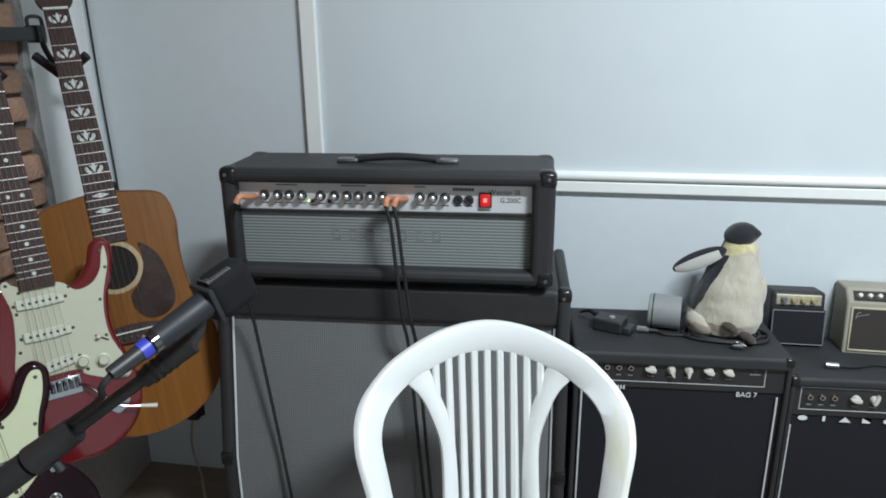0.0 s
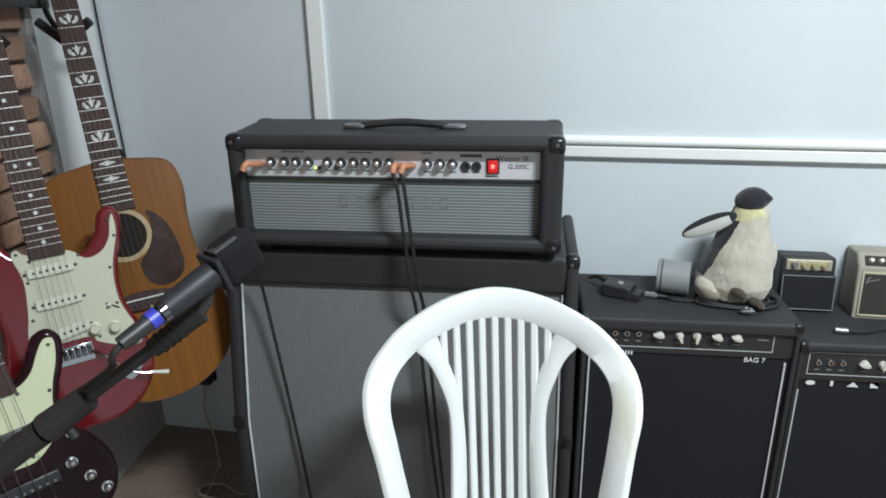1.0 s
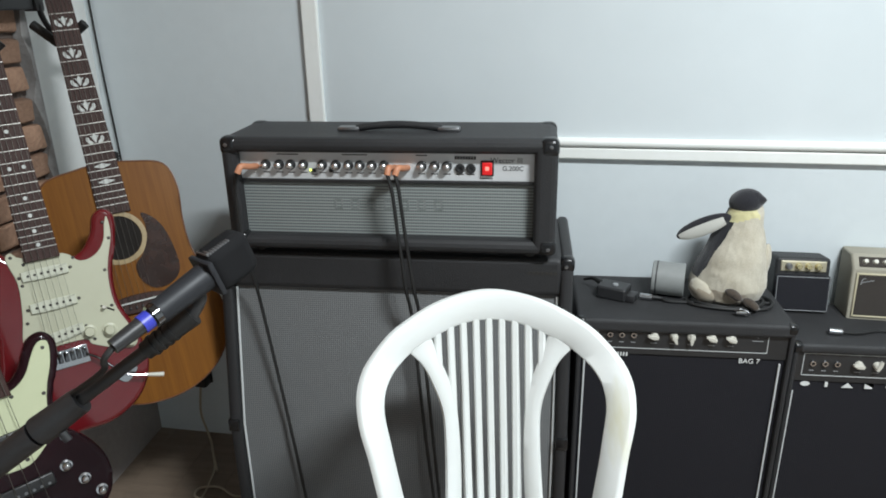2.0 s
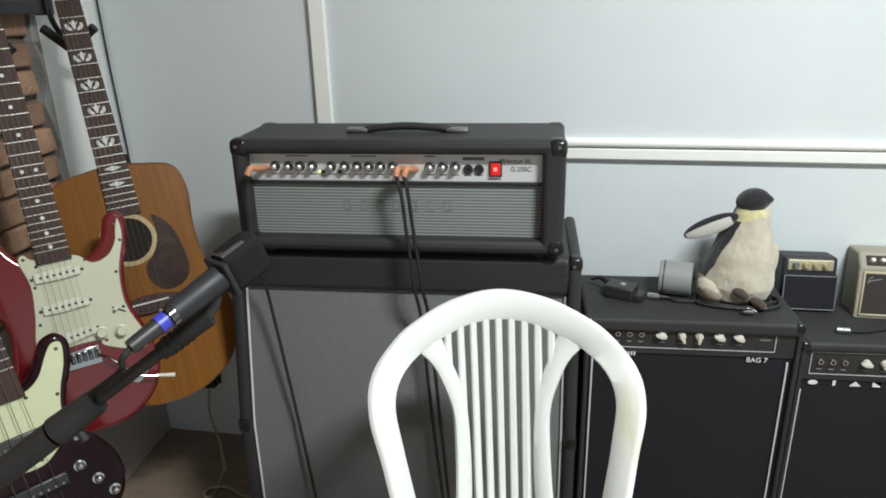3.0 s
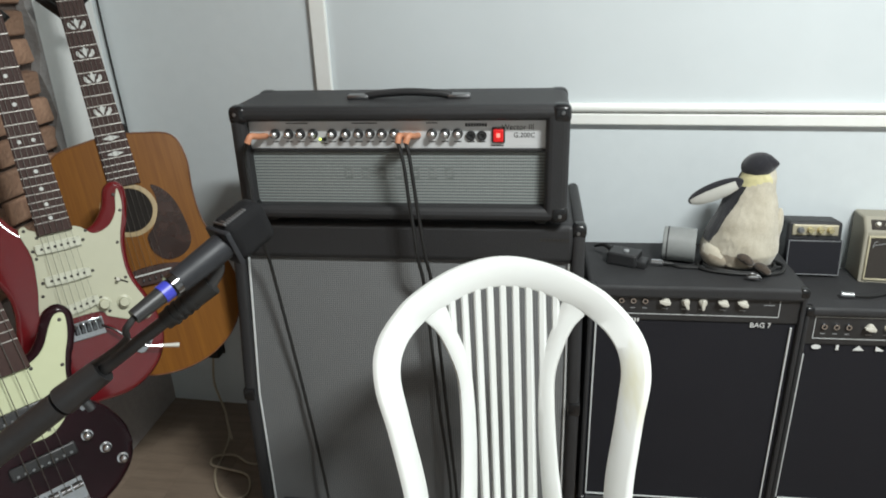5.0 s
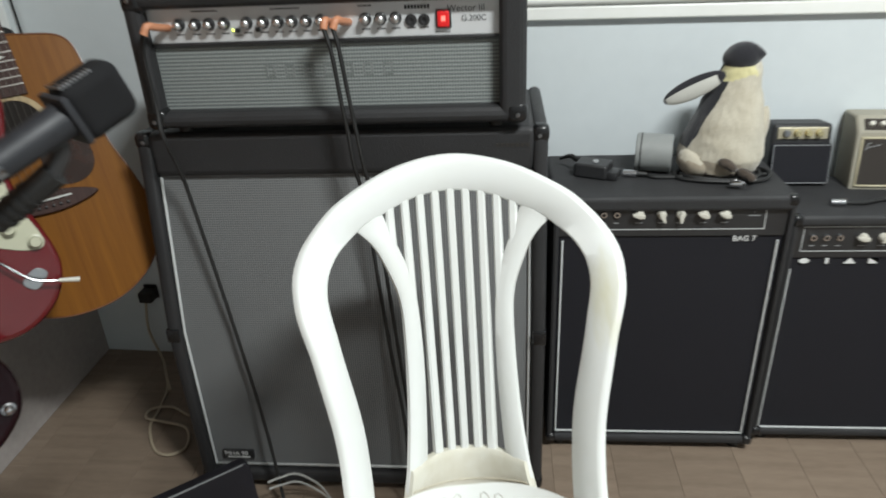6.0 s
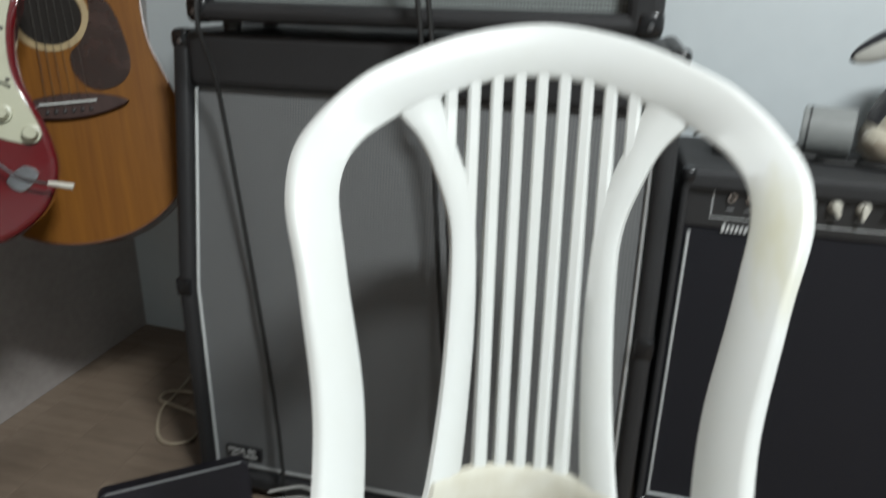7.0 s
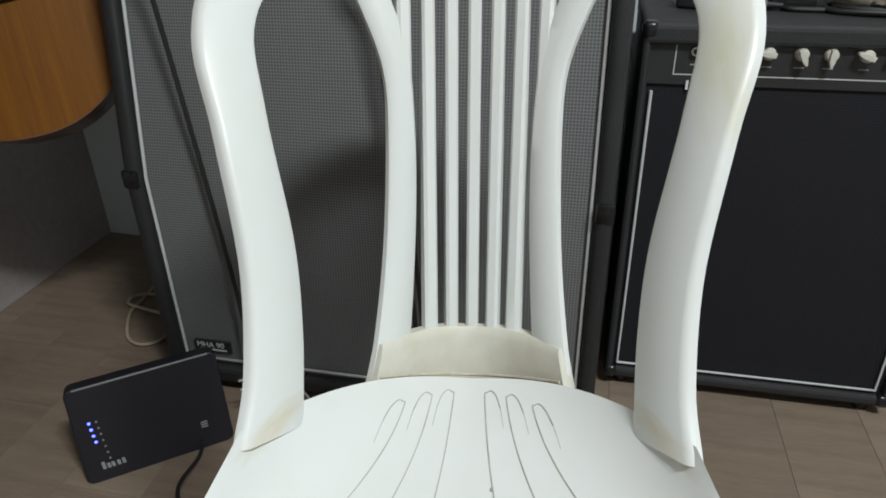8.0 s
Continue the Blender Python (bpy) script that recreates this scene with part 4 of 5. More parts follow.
def build_acoustic():
    g = thing("acoustic_guitar", "natural wood acoustic guitar with ornate pearl inlays on stand", "guitar", frame_of((-0.816, 1.269, 0.657), (0.825, 0.561, 0.070), (-0.258, 0.262, 0.930), (0.504, -0.785, 0.361)) @ Matrix.Scale(1.12, 4))
    half = [(0.0, 0.285), (0.050, 0.280), (0.106, 0.265), (0.122, 0.218), (0.116, 0.150), (0.118, 0.090), (0.138, 0.020), (0.150, -0.050), (0.128, -0.125), (0.070, -0.172), (0.0, -0.186)]
    outline = [(-x, y) for x, y in half[1:-1]][::-1]
    closed = spline([(x, y, 0) for x, y in half + outline], 6, True)
    body = part("body", slab(closed, -0.105, -0.004, 0.003), SIDE_WOOD, g)
    top = slab(closed, -0.004, 0.0, 0.001)
    part("soundboard", top, SPRUCE, body, "honey-coloured spruce top")
    part("binding", tube([(p.x, p.y, 0.0) for p in closed] + [closed[0]], 0.0016, 6, 1, False), SIDE_WOOD, body)
    part("sound_hole", slab(ellipse(-0.006, 0.139, 0.042, 0.042, 36), 0.0005, 0.0010), DARK, body, "dark round sound hole")
    ring = bmesh.new()
    for r0, r1 in ((0.0425, 0.0515),):
        a = [ring.verts.new((-0.006 + r0 * math.cos(t), 0.139 + r0 * math.sin(t), 0.0012)) for t in [2 * math.pi * i / 40 for i in range(40)]]
        b = [ring.verts.new((-0.006 + r1 * math.cos(t), 0.139 + r1 * math.sin(t), 0.0012)) for t in [2 * math.pi * i / 40 for i in range(40)]]
        for i in range(40):
            ring.faces.new((a[i], a[(i + 1) % 40], b[(i + 1) % 40], b[i]))
    part("rosette", ring, ROSETTE, body)
    guard = spline([(p[0], p[1], 0) for p in ((0.044, 0.178), (0.063, 0.165), (0.078, 0.140), (0.087, 0.100), (0.089, 0.062), (0.078, 0.040), (0.056, 0.029), (0.033, 0.031), (0.015, 0.051), (0.012, 0.080), (0.028, 0.098), (0.042, 0.123), (0.047, 0.152))], 4, True)
    part("pickguard", slab(guard, 0.0, 0.0018), TORTOISE, body, "dark glossy pickguard")
    br = part("bridge", slab(spline([(-0.078, -0.004, 0), (-0.03, 0.012, 0), (0.03, 0.012, 0), (0.078, -0.004, 0), (0.03, -0.020, 0), (-0.03, -0.020, 0)], 4, True), 0.0, 0.009, 0.002), ROSEWOOD, body)
    br.location.y = 0.012
    part("saddle", box((-0.037, -0.0015, 0.008), (0.037, 0.0015, 0.0125), 0.0005), PEARL, br)
    for i in range(6):
        part("bridge_pin", turned([(0, 0.0135), (0.0025, 0.012), (0.0025, 0.008)], pose(-0.028 + 0.0112 * i, -0.011, 0), 8), BLACK, br)
    nut, sc = 0.645, 0.645
    b = neck_parts(g, nut, 0.186, 0.0215, 0.0285, 0.024, 0.006, sc, 20, ROSEWOOD, 0.17, ROSEWOOD, 6, 0.027)
    for n in (1, 3, 5, 7, 9, 12):
        y = fret_mid(n, nut, sc)
        w = 0.0155
        bm = bmesh.new()
        for s in (-1, 1):
            leaf = spline([(s * p[0] * w, y + p[1] * 0.011, 0) for p in ((0.22, -0.85), (0.72, -0.72), (1.0, -0.25), (0.96, 0.38), (0.68, 0.30), (0.60, -0.12), (0.36, -0.42))], 3, True)
            join(bm, slab(leaf, 0.0055, 0.0064))
        join(bm, slab(spline([(p[0] * w, y + p[1] * 0.011, 0) for p in ((0, -0.75), (0.16, -0.25), (0.30, 0.15), (0.50, 0.62), (0.22, 0.55), (0, 1.0), (-0.22, 0.55), (-0.50, 0.62), (-0.30, 0.15), (-0.16, -0.25))], 3, True), 0.0055, 0.0064))
        part("inlay", bm, PEARL, b, "leaf-shaped pearl inlay")
    for n in (15, 17):
        y = fret_mid(n, nut, sc)
        part("inlay", slab([(-0.016, y), (0, y - 0.005), (0.016, y), (0, y + 0.005)], 0.0055, 0.0064), PEARL, b, "diamond pearl inlay")
    return g


def poles(xc, yc, n, step, slope, z, r=0.0024, squeeze=1):
    bm = bmesh.new()
    for i in range(n):
        t = (i - (n - 1) / 2) * step
        join(bm, turned([(0, 0.0016), (r * 0.8, 0.0014), (r, 0)], pose(xc + t, yc + t * slope, z), 10))
    return bm


def build_electric():
    g = thing("electric_guitar", "red electric guitar with mint-white pickguard and tremolo arm", "guitar", frame_of((-0.841, 1.059, 0.656), (0.770, 0.636, 0.042), (-0.239, 0.228, 0.944), (0.591, -0.737, 0.328)) @ Matrix.Scale(1.07, 4))
    body = spline([(p[0], p[1], 0) for p in ((-0.02, -0.138), (0.045, -0.138), (0.098, -0.105), (0.123, -0.052), (0.117, 0.005), (0.100, 0.070), (0.104, 0.130), (0.124, 0.190), (0.128, 0.226), (0.113, 0.240), (0.093, 0.230), (0.080, 0.196), (0.052, 0.168), (0.0, 0.168), (-0.045, 0.182), (-0.075, 0.225), (-0.092, 0.285), (-0.112, 0.282), (-0.128, 0.215), (-0.118, 0.140), (-0.098, 0.075), (-0.105, 0.010), (-0.125, -0.055), (-0.095, -0.115))], 5, True)
    b = part("body", slab(body, -0.042, 0.0, 0.009, 4), RED_PAINT, g, "glossy red body")
    guard = spline([(p[0], p[1], 0) for p in ((0.116, 0.224), (0.109, 0.212), (0.101, 0.184), (0.083, 0.162), (0.056, 0.156), (0.032, 0.176), (-0.030, 0.182), (-0.044, 0.194), (-0.054, 0.184), (-0.046, 0.140), (-0.052, 0.085), (-0.062, 0.040), (-0.060, 0.008), (-0.036, 0.004), (-0.030, 0.018), (0.030, 0.018), (0.040, 0.006), (0.075, -0.012), (0.100, -0.018), (0.112, -0.008), (0.106, 0.020), (0.091, 0.070), (0.095, 0.130), (0.115, 0.190))], 4, True)
    pg = part("pickguard", slab(guard, 0.0, 0.0025, 0.0008, 1), GUARD, g, "mint-white pickguard")
    for x, y in ((0.107, 0.215), (0.110, 0.185), (0.090, 0.130), (0.086, 0.065), (0.104, 0.000), (-0.046, 0.186), (-0.040, 0.135), (-0.048, 0.070), (-0.054, 0.016), (0.045, 0.014), (-0.030, 0.170), (0.046, 0.164)):
        part("screw", turned([(0, 0.0012), (0.0022, 0.001), (0.003, 0)], pose(x, y, 0.0025), 8), DARK_STEEL, pg)
    for y, sl in ((0.149, 0.0), (0.092, 0.0), (0.036, 0.13)):
        pu = part("pickup", slab(spline([(-0.036, -0.006, 0), (-0.036, 0.006, 0), (-0.030, 0.009, 0), (0.030, 0.009, 0), (0.036, 0.006, 0), (0.036, -0.006, 0), (0.030, -0.009, 0), (-0.030, -0.009, 0)], 3, True), 0.002, 0.008, 0.0015), PICKUP, g, "cream single-coil pickup")
        pu.matrix_basis = pose(-0.002, y, 0, 0, 0, math.degrees(math.atan(sl)))
        part("pole_piece", poles(0, 0, 6, 0.0104, 0, 0.008), DARK_STEEL, pu)
        for s in (-1, 1):
            part("screw", turned([(0, 0.002), (0.0022, 0.0018), (0.003, 0)], pose(s * 0.0400, 0, 0.0028), 8), DARK_STEEL, pu)
    for x, y in ((0.040, 0.029), (0.072, 0.023), (0.100, -0.006)):
        part("knob", turned([(0, 0.015), (0.0075, 0.015), (0.0085, 0.013), (0.0095, 0.004), (0.012, 0.0035), (0.0125, 0.0)], pose(x, y, 0.0025), 20), GUARD, g, "aged white control knob")
    sel = part("selector", slab([(-0.012, -0.0015), (0.012, -0.0015), (0.012, 0.0015), (-0.012, 0.0015)], 0.0025, 0.0030), DARK, g)
    sel.matrix_basis = pose(0.078, 0.062, 0, 0, 0, -35)
    part("lever", tube([(-0.004, 0, 0.003), (-0.007, 0, 0.016)], 0.0032, 8), CREAM_KNOB, sel)
    br = part("bridge", box((-0.030, -0.022, 0.0), (0.030, 0.010, 0.004), 0.001), CHROME, g, "chrome tremolo bridge")
    for i in range(6):
        part("saddle", box((-0.0285 + 0.0097 * i, -0.012, 0.004), (-0.0205 + 0.0097 * i, 0.006, 0.010), 0.0012), KNOB_STEEL, br)
    arm = part("tremolo_arm", tube([(0.026, -0.006, 0.010), (0.045, -0.022, 0.018), (0.075, -0.058, 0.022), (0.100, -0.070, 0.022), (0.112, -0.073, 0.022)], 0.0022, 8), KNOB_STEEL, g)
    part("arm_tip", tube([(0.110, -0.0725, 0.022), (0.138, -0.081, 0.022)], (0.0032, 0.0044), 10), CREAM_KNOB, arm, "cream plastic tip")
    part("output_jack", slab(spline([(0.062, -0.062, 0), (0.085, -0.045, 0), (0.100, -0.058, 0), (0.078, -0.078, 0)], 5, True), 0.0, 0.003, 0.001), CHROME, g, "recessed chrome jack plate")
    nb = neck_parts(g, 0.648, 0.172, 0.0215, 0.0275, 0.024, 0.010, 0.648, 21, ROSEWOOD, 0.18, NECK_WOOD, 6, 0.0265)
    for n in (3, 5, 7, 9, 12, 15, 17, 19, 21):
        y = fret_mid(n, 0.648, 0.648)
        for x in ((-0.011, 0.011) if n == 12 else (0,)):
            part("inlay", slab(ellipse(x, y, 0.0034, 0.0034, 14), 0.0095, 0.0104), PEARL, nb, "round pearl dot")


def build_bass():
    g = thing("bass_guitar", "glossy black electric bass guitar with pale green pickguard", "bass guitar", frame_of((-0.773, 0.813, 0.478), (0.687, 0.722, 0.081), (-0.327, 0.208, 0.922), (0.649, -0.660, 0.379)) @ Matrix.Scale(1.10, 4))
    body = spline([(p[0], p[1], 0) for p in ((-0.04, -0.078), (0.023, -0.054), (0.073, -0.034), (0.108, -0.004), (0.119, 0.030), (0.118, 0.058), (0.104, 0.090), (0.080, 0.122), (0.077, 0.155), (0.086, 0.185), (0.102, 0.215), (0.110, 0.250), (0.097, 0.270), (0.076, 0.266), (0.062, 0.248), (0.050, 0.228), (0.030, 0.212), (-0.01, 0.208), (-0.05, 0.212), (-0.085, 0.240), (-0.10, 0.33), (-0.125, 0.335), (-0.150, 0.25), (-0.135, 0.15), (-0.130, 0.07), (-0.150, -0.01), (-0.105, -0.075))], 5, True)
    part("body", slab(body, -0.042, 0.0, 0.009, 4), BLACK_PAINT, g, "glossy black body")
    guard = spline([(p[0], p[1], 0) for p in ((0.099, 0.252), (0.086, 0.256), (0.072, 0.240), (0.056, 0.216), (0.036, 0.202), (0.009, 0.198), (-0.03, 0.202), (-0.08, 0.215), (-0.10, 0.20), (-0.10, 0.14), (-0.08, 0.10), (-0.037, 0.091), (-0.015, 0.089), (0.020, 0.087), (0.047, 0.104), (0.066, 0.122), (0.068, 0.158), (0.078, 0.190), (0.093, 0.222))], 4, True)
    pg = part("pickguard", slab(guard, 0.0, 0.0025, 0.0008, 1), GUARD_BASS, g, "pale green-white pickguard")
    for x, y in ((0.090, 0.246), (0.070, 0.180), (0.058, 0.122), (0.020, 0.096), (0.030, 0.192)):
        part("screw", turned([(0, 0.0012), (0.0022, 0.001), (0.003, 0)], pose(x, y, 0.0025), 8), DARK_STEEL, pg)
    for y, sx in ((0.134, 0.0), (0.056, 0.0)):
        pu = part("pickup", box((-0.048, y - 0.010, 0.0), (0.044, y + 0.010, 0.010), 0.003), BLACK, g)
        part("pole_piece", join(poles(-0.002, y - 0.0045, 8, 0.0105, 0, 0.010, 0.0026), poles(-0.002, y + 0.0045, 8, 0.0105, 0, 0.010, 0.0001)), STEEL, pu)
    for x, y in ((0.063, 0.064), (0.080, 0.034), (0.096, 0.007)):
        part("knob", turned([(0, 0.018), (0.003, 0.0175), (0.0058, 0.015), (0.0066, 0.012), (0.0060, 0.006), (0.0045, 0.005), (0.0045, 0.003), (0.0085, 0.002), (0.009, 0)], pose(x, y, 0.0), 20), CHROME, g, "chrome dome knob")
    part("jack_screw", turned([(0, 0.004), (0.004, 0.004), (0.005, 0)], pose(0.072, 0.106, 0.0), 10), CHROME, g)
    br = part("bridge", box((-0.034, -0.028, 0.0), (0.034, 0.012, 0.004), 0.001), CHROME, g, "chrome four-saddle bridge")
    part("bridge_wall", box((-0.034, -0.030, 0.0), (0.034, -0.025, 0.014), 0.001), CHROME, br)
    for i in range(4):
        part("saddle", turned([(0, -0.007), (0.0045, -0.007), (0.0045, 0.007), (0, 0.007)], pose(-0.0255 + 0.017 * i, 0.0, 0.0085, 0, 90), 12), STEEL, br)
    nb = neck_parts(g, 0.77, 0.196, 0.020, 0.031, 0.026, 0.010, 0.77, 20, ROSEWOOD, 0.14, BLACK_PAINT, 4, 0.0275)
    for n in (3, 5, 7, 9, 12, 15, 17, 19):
        part("inlay", slab(ellipse(0, fret_mid(n, 0.77, 0.77), 0.0038, 0.0038, 14), 0.0095, 0.0104), PEARL, nb)


# ---- small things ----
def build_hanger(label, y, joint, left, right, pad=None):
    """A guitar hanger hooked over the rail: clamp, loop, drop rod and two padded arms."""
    r = thing("guitar_hanger", label, "guitar hanger", group="guitar hangers on the wall")
    part("clamp", box((-1.112, y - 0.014, 1.262), (-1.080, y + 0.014, 1.300), 0.003), BLACK, r)
    part("loop", tube([(-1.088, y - 0.034, 1.296), (-1.088, y - 0.034, 1.312), (-1.086, y - 0.024, 1.318), (-1.084, y + 0.004, 1.316), (-1.084, y + 0.010, 1.296)], 0.004, 8), BLACK, r)
    rod = part("drop_rod", tube([(-1.084, y, 1.275), (-1.076, y - 0.004, 1.245), joint], 0.0065, 10), BLACK, r)
    for tip in (left, right):
        part("padded_arm", tube([joint, Vector(joint).lerp(Vector(tip), 0.5), tip], 0.0105, 10), RUBBER, rod, "black foam-covered arm")
    if pad:
        arm = part("spacer_rod", tube([(pad[0], pad[1] + 0.03, pad[2] + 0.004), pad], 0.006, 8), BLACK, r)
        part("spacer_pad", tube([Vector(pad) + Vector((-0.02, 0.012, 0)), Vector(pad) + Vector((0.008, -0.004, 0))], 0.019, 12), RUBBER, arm, "black foam pad")


def build_stand():
    rail = thing("hanger_rail", "black square rail fixed along the brick wall", "rail")
    part("rail_bar", box((-1.110, 0.30, 1.266), (-1.086, 1.535, 1.296), 0.003), BLACK, rail)
    for y in (0.42, 0.95, 1.47):
        part("wall_bracket", box((-1.140, y - 0.016, 1.270), (-1.108, y + 0.016, 1.292), 0.002), BLACK, rail)
    build_hanger("black hanger holding the acoustic guitar by its neck", 1.512, (-1.028, 1.482, 1.190), (-1.083, 1.477, 1.235), (-0.967, 1.490, 1.235), (-0.972, 1.497, 0.932))
    build_hanger("black hanger holding the red guitar by its neck", 1.28, (-1.043, 1.258, 1.178), (-1.100, 1.237, 1.210), (-1.011, 1.280, 1.210))
    build_hanger("black hanger holding the bass guitar by its neck", 1.03, (-1.050, 1.005, 1.170), (-1.095, 0.980, 1.205), (-1.010, 1.030, 1.205))


def build_mic():
    s = thing("microphone_stand", "black boom microphone stand reaching in beside the guitars", "microphone stand")
    a, b = Vector((-0.642, 0.571, 0.745)), Vector((-0.398, 0.680, 0.917))
    d = (b - a).normalized()
    part("boom", tube([a - d * 0.35, a + d * 0.12], 0.0165, 14), BLACK, s)
    thin = part("thin_boom", tube([a + d * 0.10, b], 0.0078, 12), BLACK, s)
    part("clutch", tube([a + d * 0.125, a + d * 0.185], (0.0185, 0.0160), 14), BLACK, s, "black boom clutch")
    part("clutch_knob", tube([a + d * 0.145 + Vector((0.005, 0, -0.01)), a + d * 0.145 + Vector((0.014, 0, -0.026))], 0.005, 10), BLACK, s)
    clip = part("mic_clip", tube([b - d * 0.040, b - d * 0.012, b + d * 0.012, b + d * 0.030], (0.0115, 0.0130), 14), RUBBER, s)
    for k in range(4):
        part("grip_ring", tube([b + d * (0.009 * k - 0.030), b + d * (0.009 * k - 0.026)], 0.0134, 14), RUBBER, clip)
    part("clip_arm", tube([b + d * 0.024, b + d * 0.034 + Vector((0.004, 0.004, 0.016)), b + d * 0.030 + Vector((0.006, 0.004, 0.034))], 0.0085, 12), BLACK, s)
    c = a - d * 0.22
    part("pole", tube([(c.x, c.y, 0.10), (c.x, c.y, c.z)], 0.011, 12), BLACK, s)
    for k in range(3):
        t = 2.0 + k * 2.094
        leg = part("leg", tube([(c.x, c.y, 0.16), (c.x + 0.17 * math.cos(t), c.y + 0.17 * math.sin(t), 0.012)], 0.008, 10), BLACK, s)
        part("rubber_foot", tube([(c.x + 0.155 * math.cos(t), c.y + 0.155 * math.sin(t), 0.022), (c.x + 0.175 * math.cos(t), c.y + 0.175 * math.sin(t), 0.011)], 0.011, 10), RUBBER, leg)
    m = thing("microphone", "black large-headed microphone with blue-banded cable plug", "microphone")
    p0, p1 = Vector((-0.390, 0.642, 0.958)), Vector((-0.360, 0.690, 0.978))
    ax = (p1 - p0).normalized()
    part("body", tube([p0, p0.lerp(p1, 0.5), p1, p1 + ax * 0.012], (0.0145, 0.0175), 18), GUNMETAL, m, "dark grey metal barrel")
    part("collar", tube([p0 - ax * 0.008, p0 + ax * 0.008], 0.0140, 16), KNOB_STEEL, m)
    # broad flat head
    rot = ax.to_track_quat("Z", "Y").to_matrix().to_4x4()
    head = box((-0.028, -0.019, 0.0), (0.028, 0.019, 0.060), 0.013, 5)
    part("head", head, MIC_MESH, m).matrix_basis = Matrix.Translation(p1 + ax * 0.010) @ rot @ pose(0, 0, 0, 0, 0, HEAD_TURN)
    yoke = box((-0.024, -0.0205, -0.003), (0.022, 0.0205, 0.004), 0.002)
    part("yoke", yoke, GUNMETAL, m).matrix_basis = Matrix.Translation(p1 + ax * 0.010) @ rot @ pose(0, 0, 0, 0, 0, HEAD_TURN)
    rim = bmesh.new()
    for k in range(13):
        z = 0.006 + 0.0037 * k
        join(rim, tube([(0.0255 - 0.0014 * abs(k - 6) * (k > 8), -0.012 + 0.001 * k, z), (0.0275 - 0.0014 * abs(k - 6) * (k > 8), 0.014, z)], 0.0014, 6))
    part("knurled_rim", rim, STEEL, m, "bright knurled metal rim").matrix_basis = Matrix.Translation(p1 + ax * 0.010) @ rot @ pose(0, 0, 0, 0, 0, HEAD_TURN)
    k = thing("microphone_cable", "black cable with blue-banded plug on the microphone", "cable")
    q = p0 - ax * 0.006
    part("plug", tube([q, q - ax * 0.052], (0.0105, 0.0085), 14), BLACK, k)
    part("band", tube([q - ax * 0.004, q - ax * 0.016], 0.0110, 16), BLUE_BAND, k, "bright blue band")
    e = q - ax * 0.05
    part("cord", tube([e, e - ax * 0.014 + Vector((0, 0, -0.006)), e + Vector((-0.022, 0.0, -0.034)), a + d * 0.13 + Vector((0.0, 0.022, 0.012)), a + Vector((0, 0.024, 0.0)), a - d * 0.1 + Vector((0, 0.022, -0.008)), c + Vector((0, 0.02, -0.02)), Vector((c.x, c.y + 0.018, 0.3)), Vector((c.x, c.y + 0.05, 0.008)), Vector((c.x - 0.1, c.y - 0.3, 0.005))], 0.0036, 8), RUBBER, k)


def ellipsoid(c, r, m=None, seg=20, rings=14, mat=0):
    bm = bmesh.new()
    bmesh.ops.create_uvsphere(bm, u_segments=seg, v_segments=rings, radius=1)
    for v in bm.verts:
        v.co = Vector((v.co.x * r[0], v.co.y * r[1], v.co.z * r[2]))
    if m is not None:
        bm.transform(m)
    bmesh.ops.translate(bm, verts=bm.verts[:], vec=c)
    for f in bm.faces:
        f.material_index = mat
    return bm


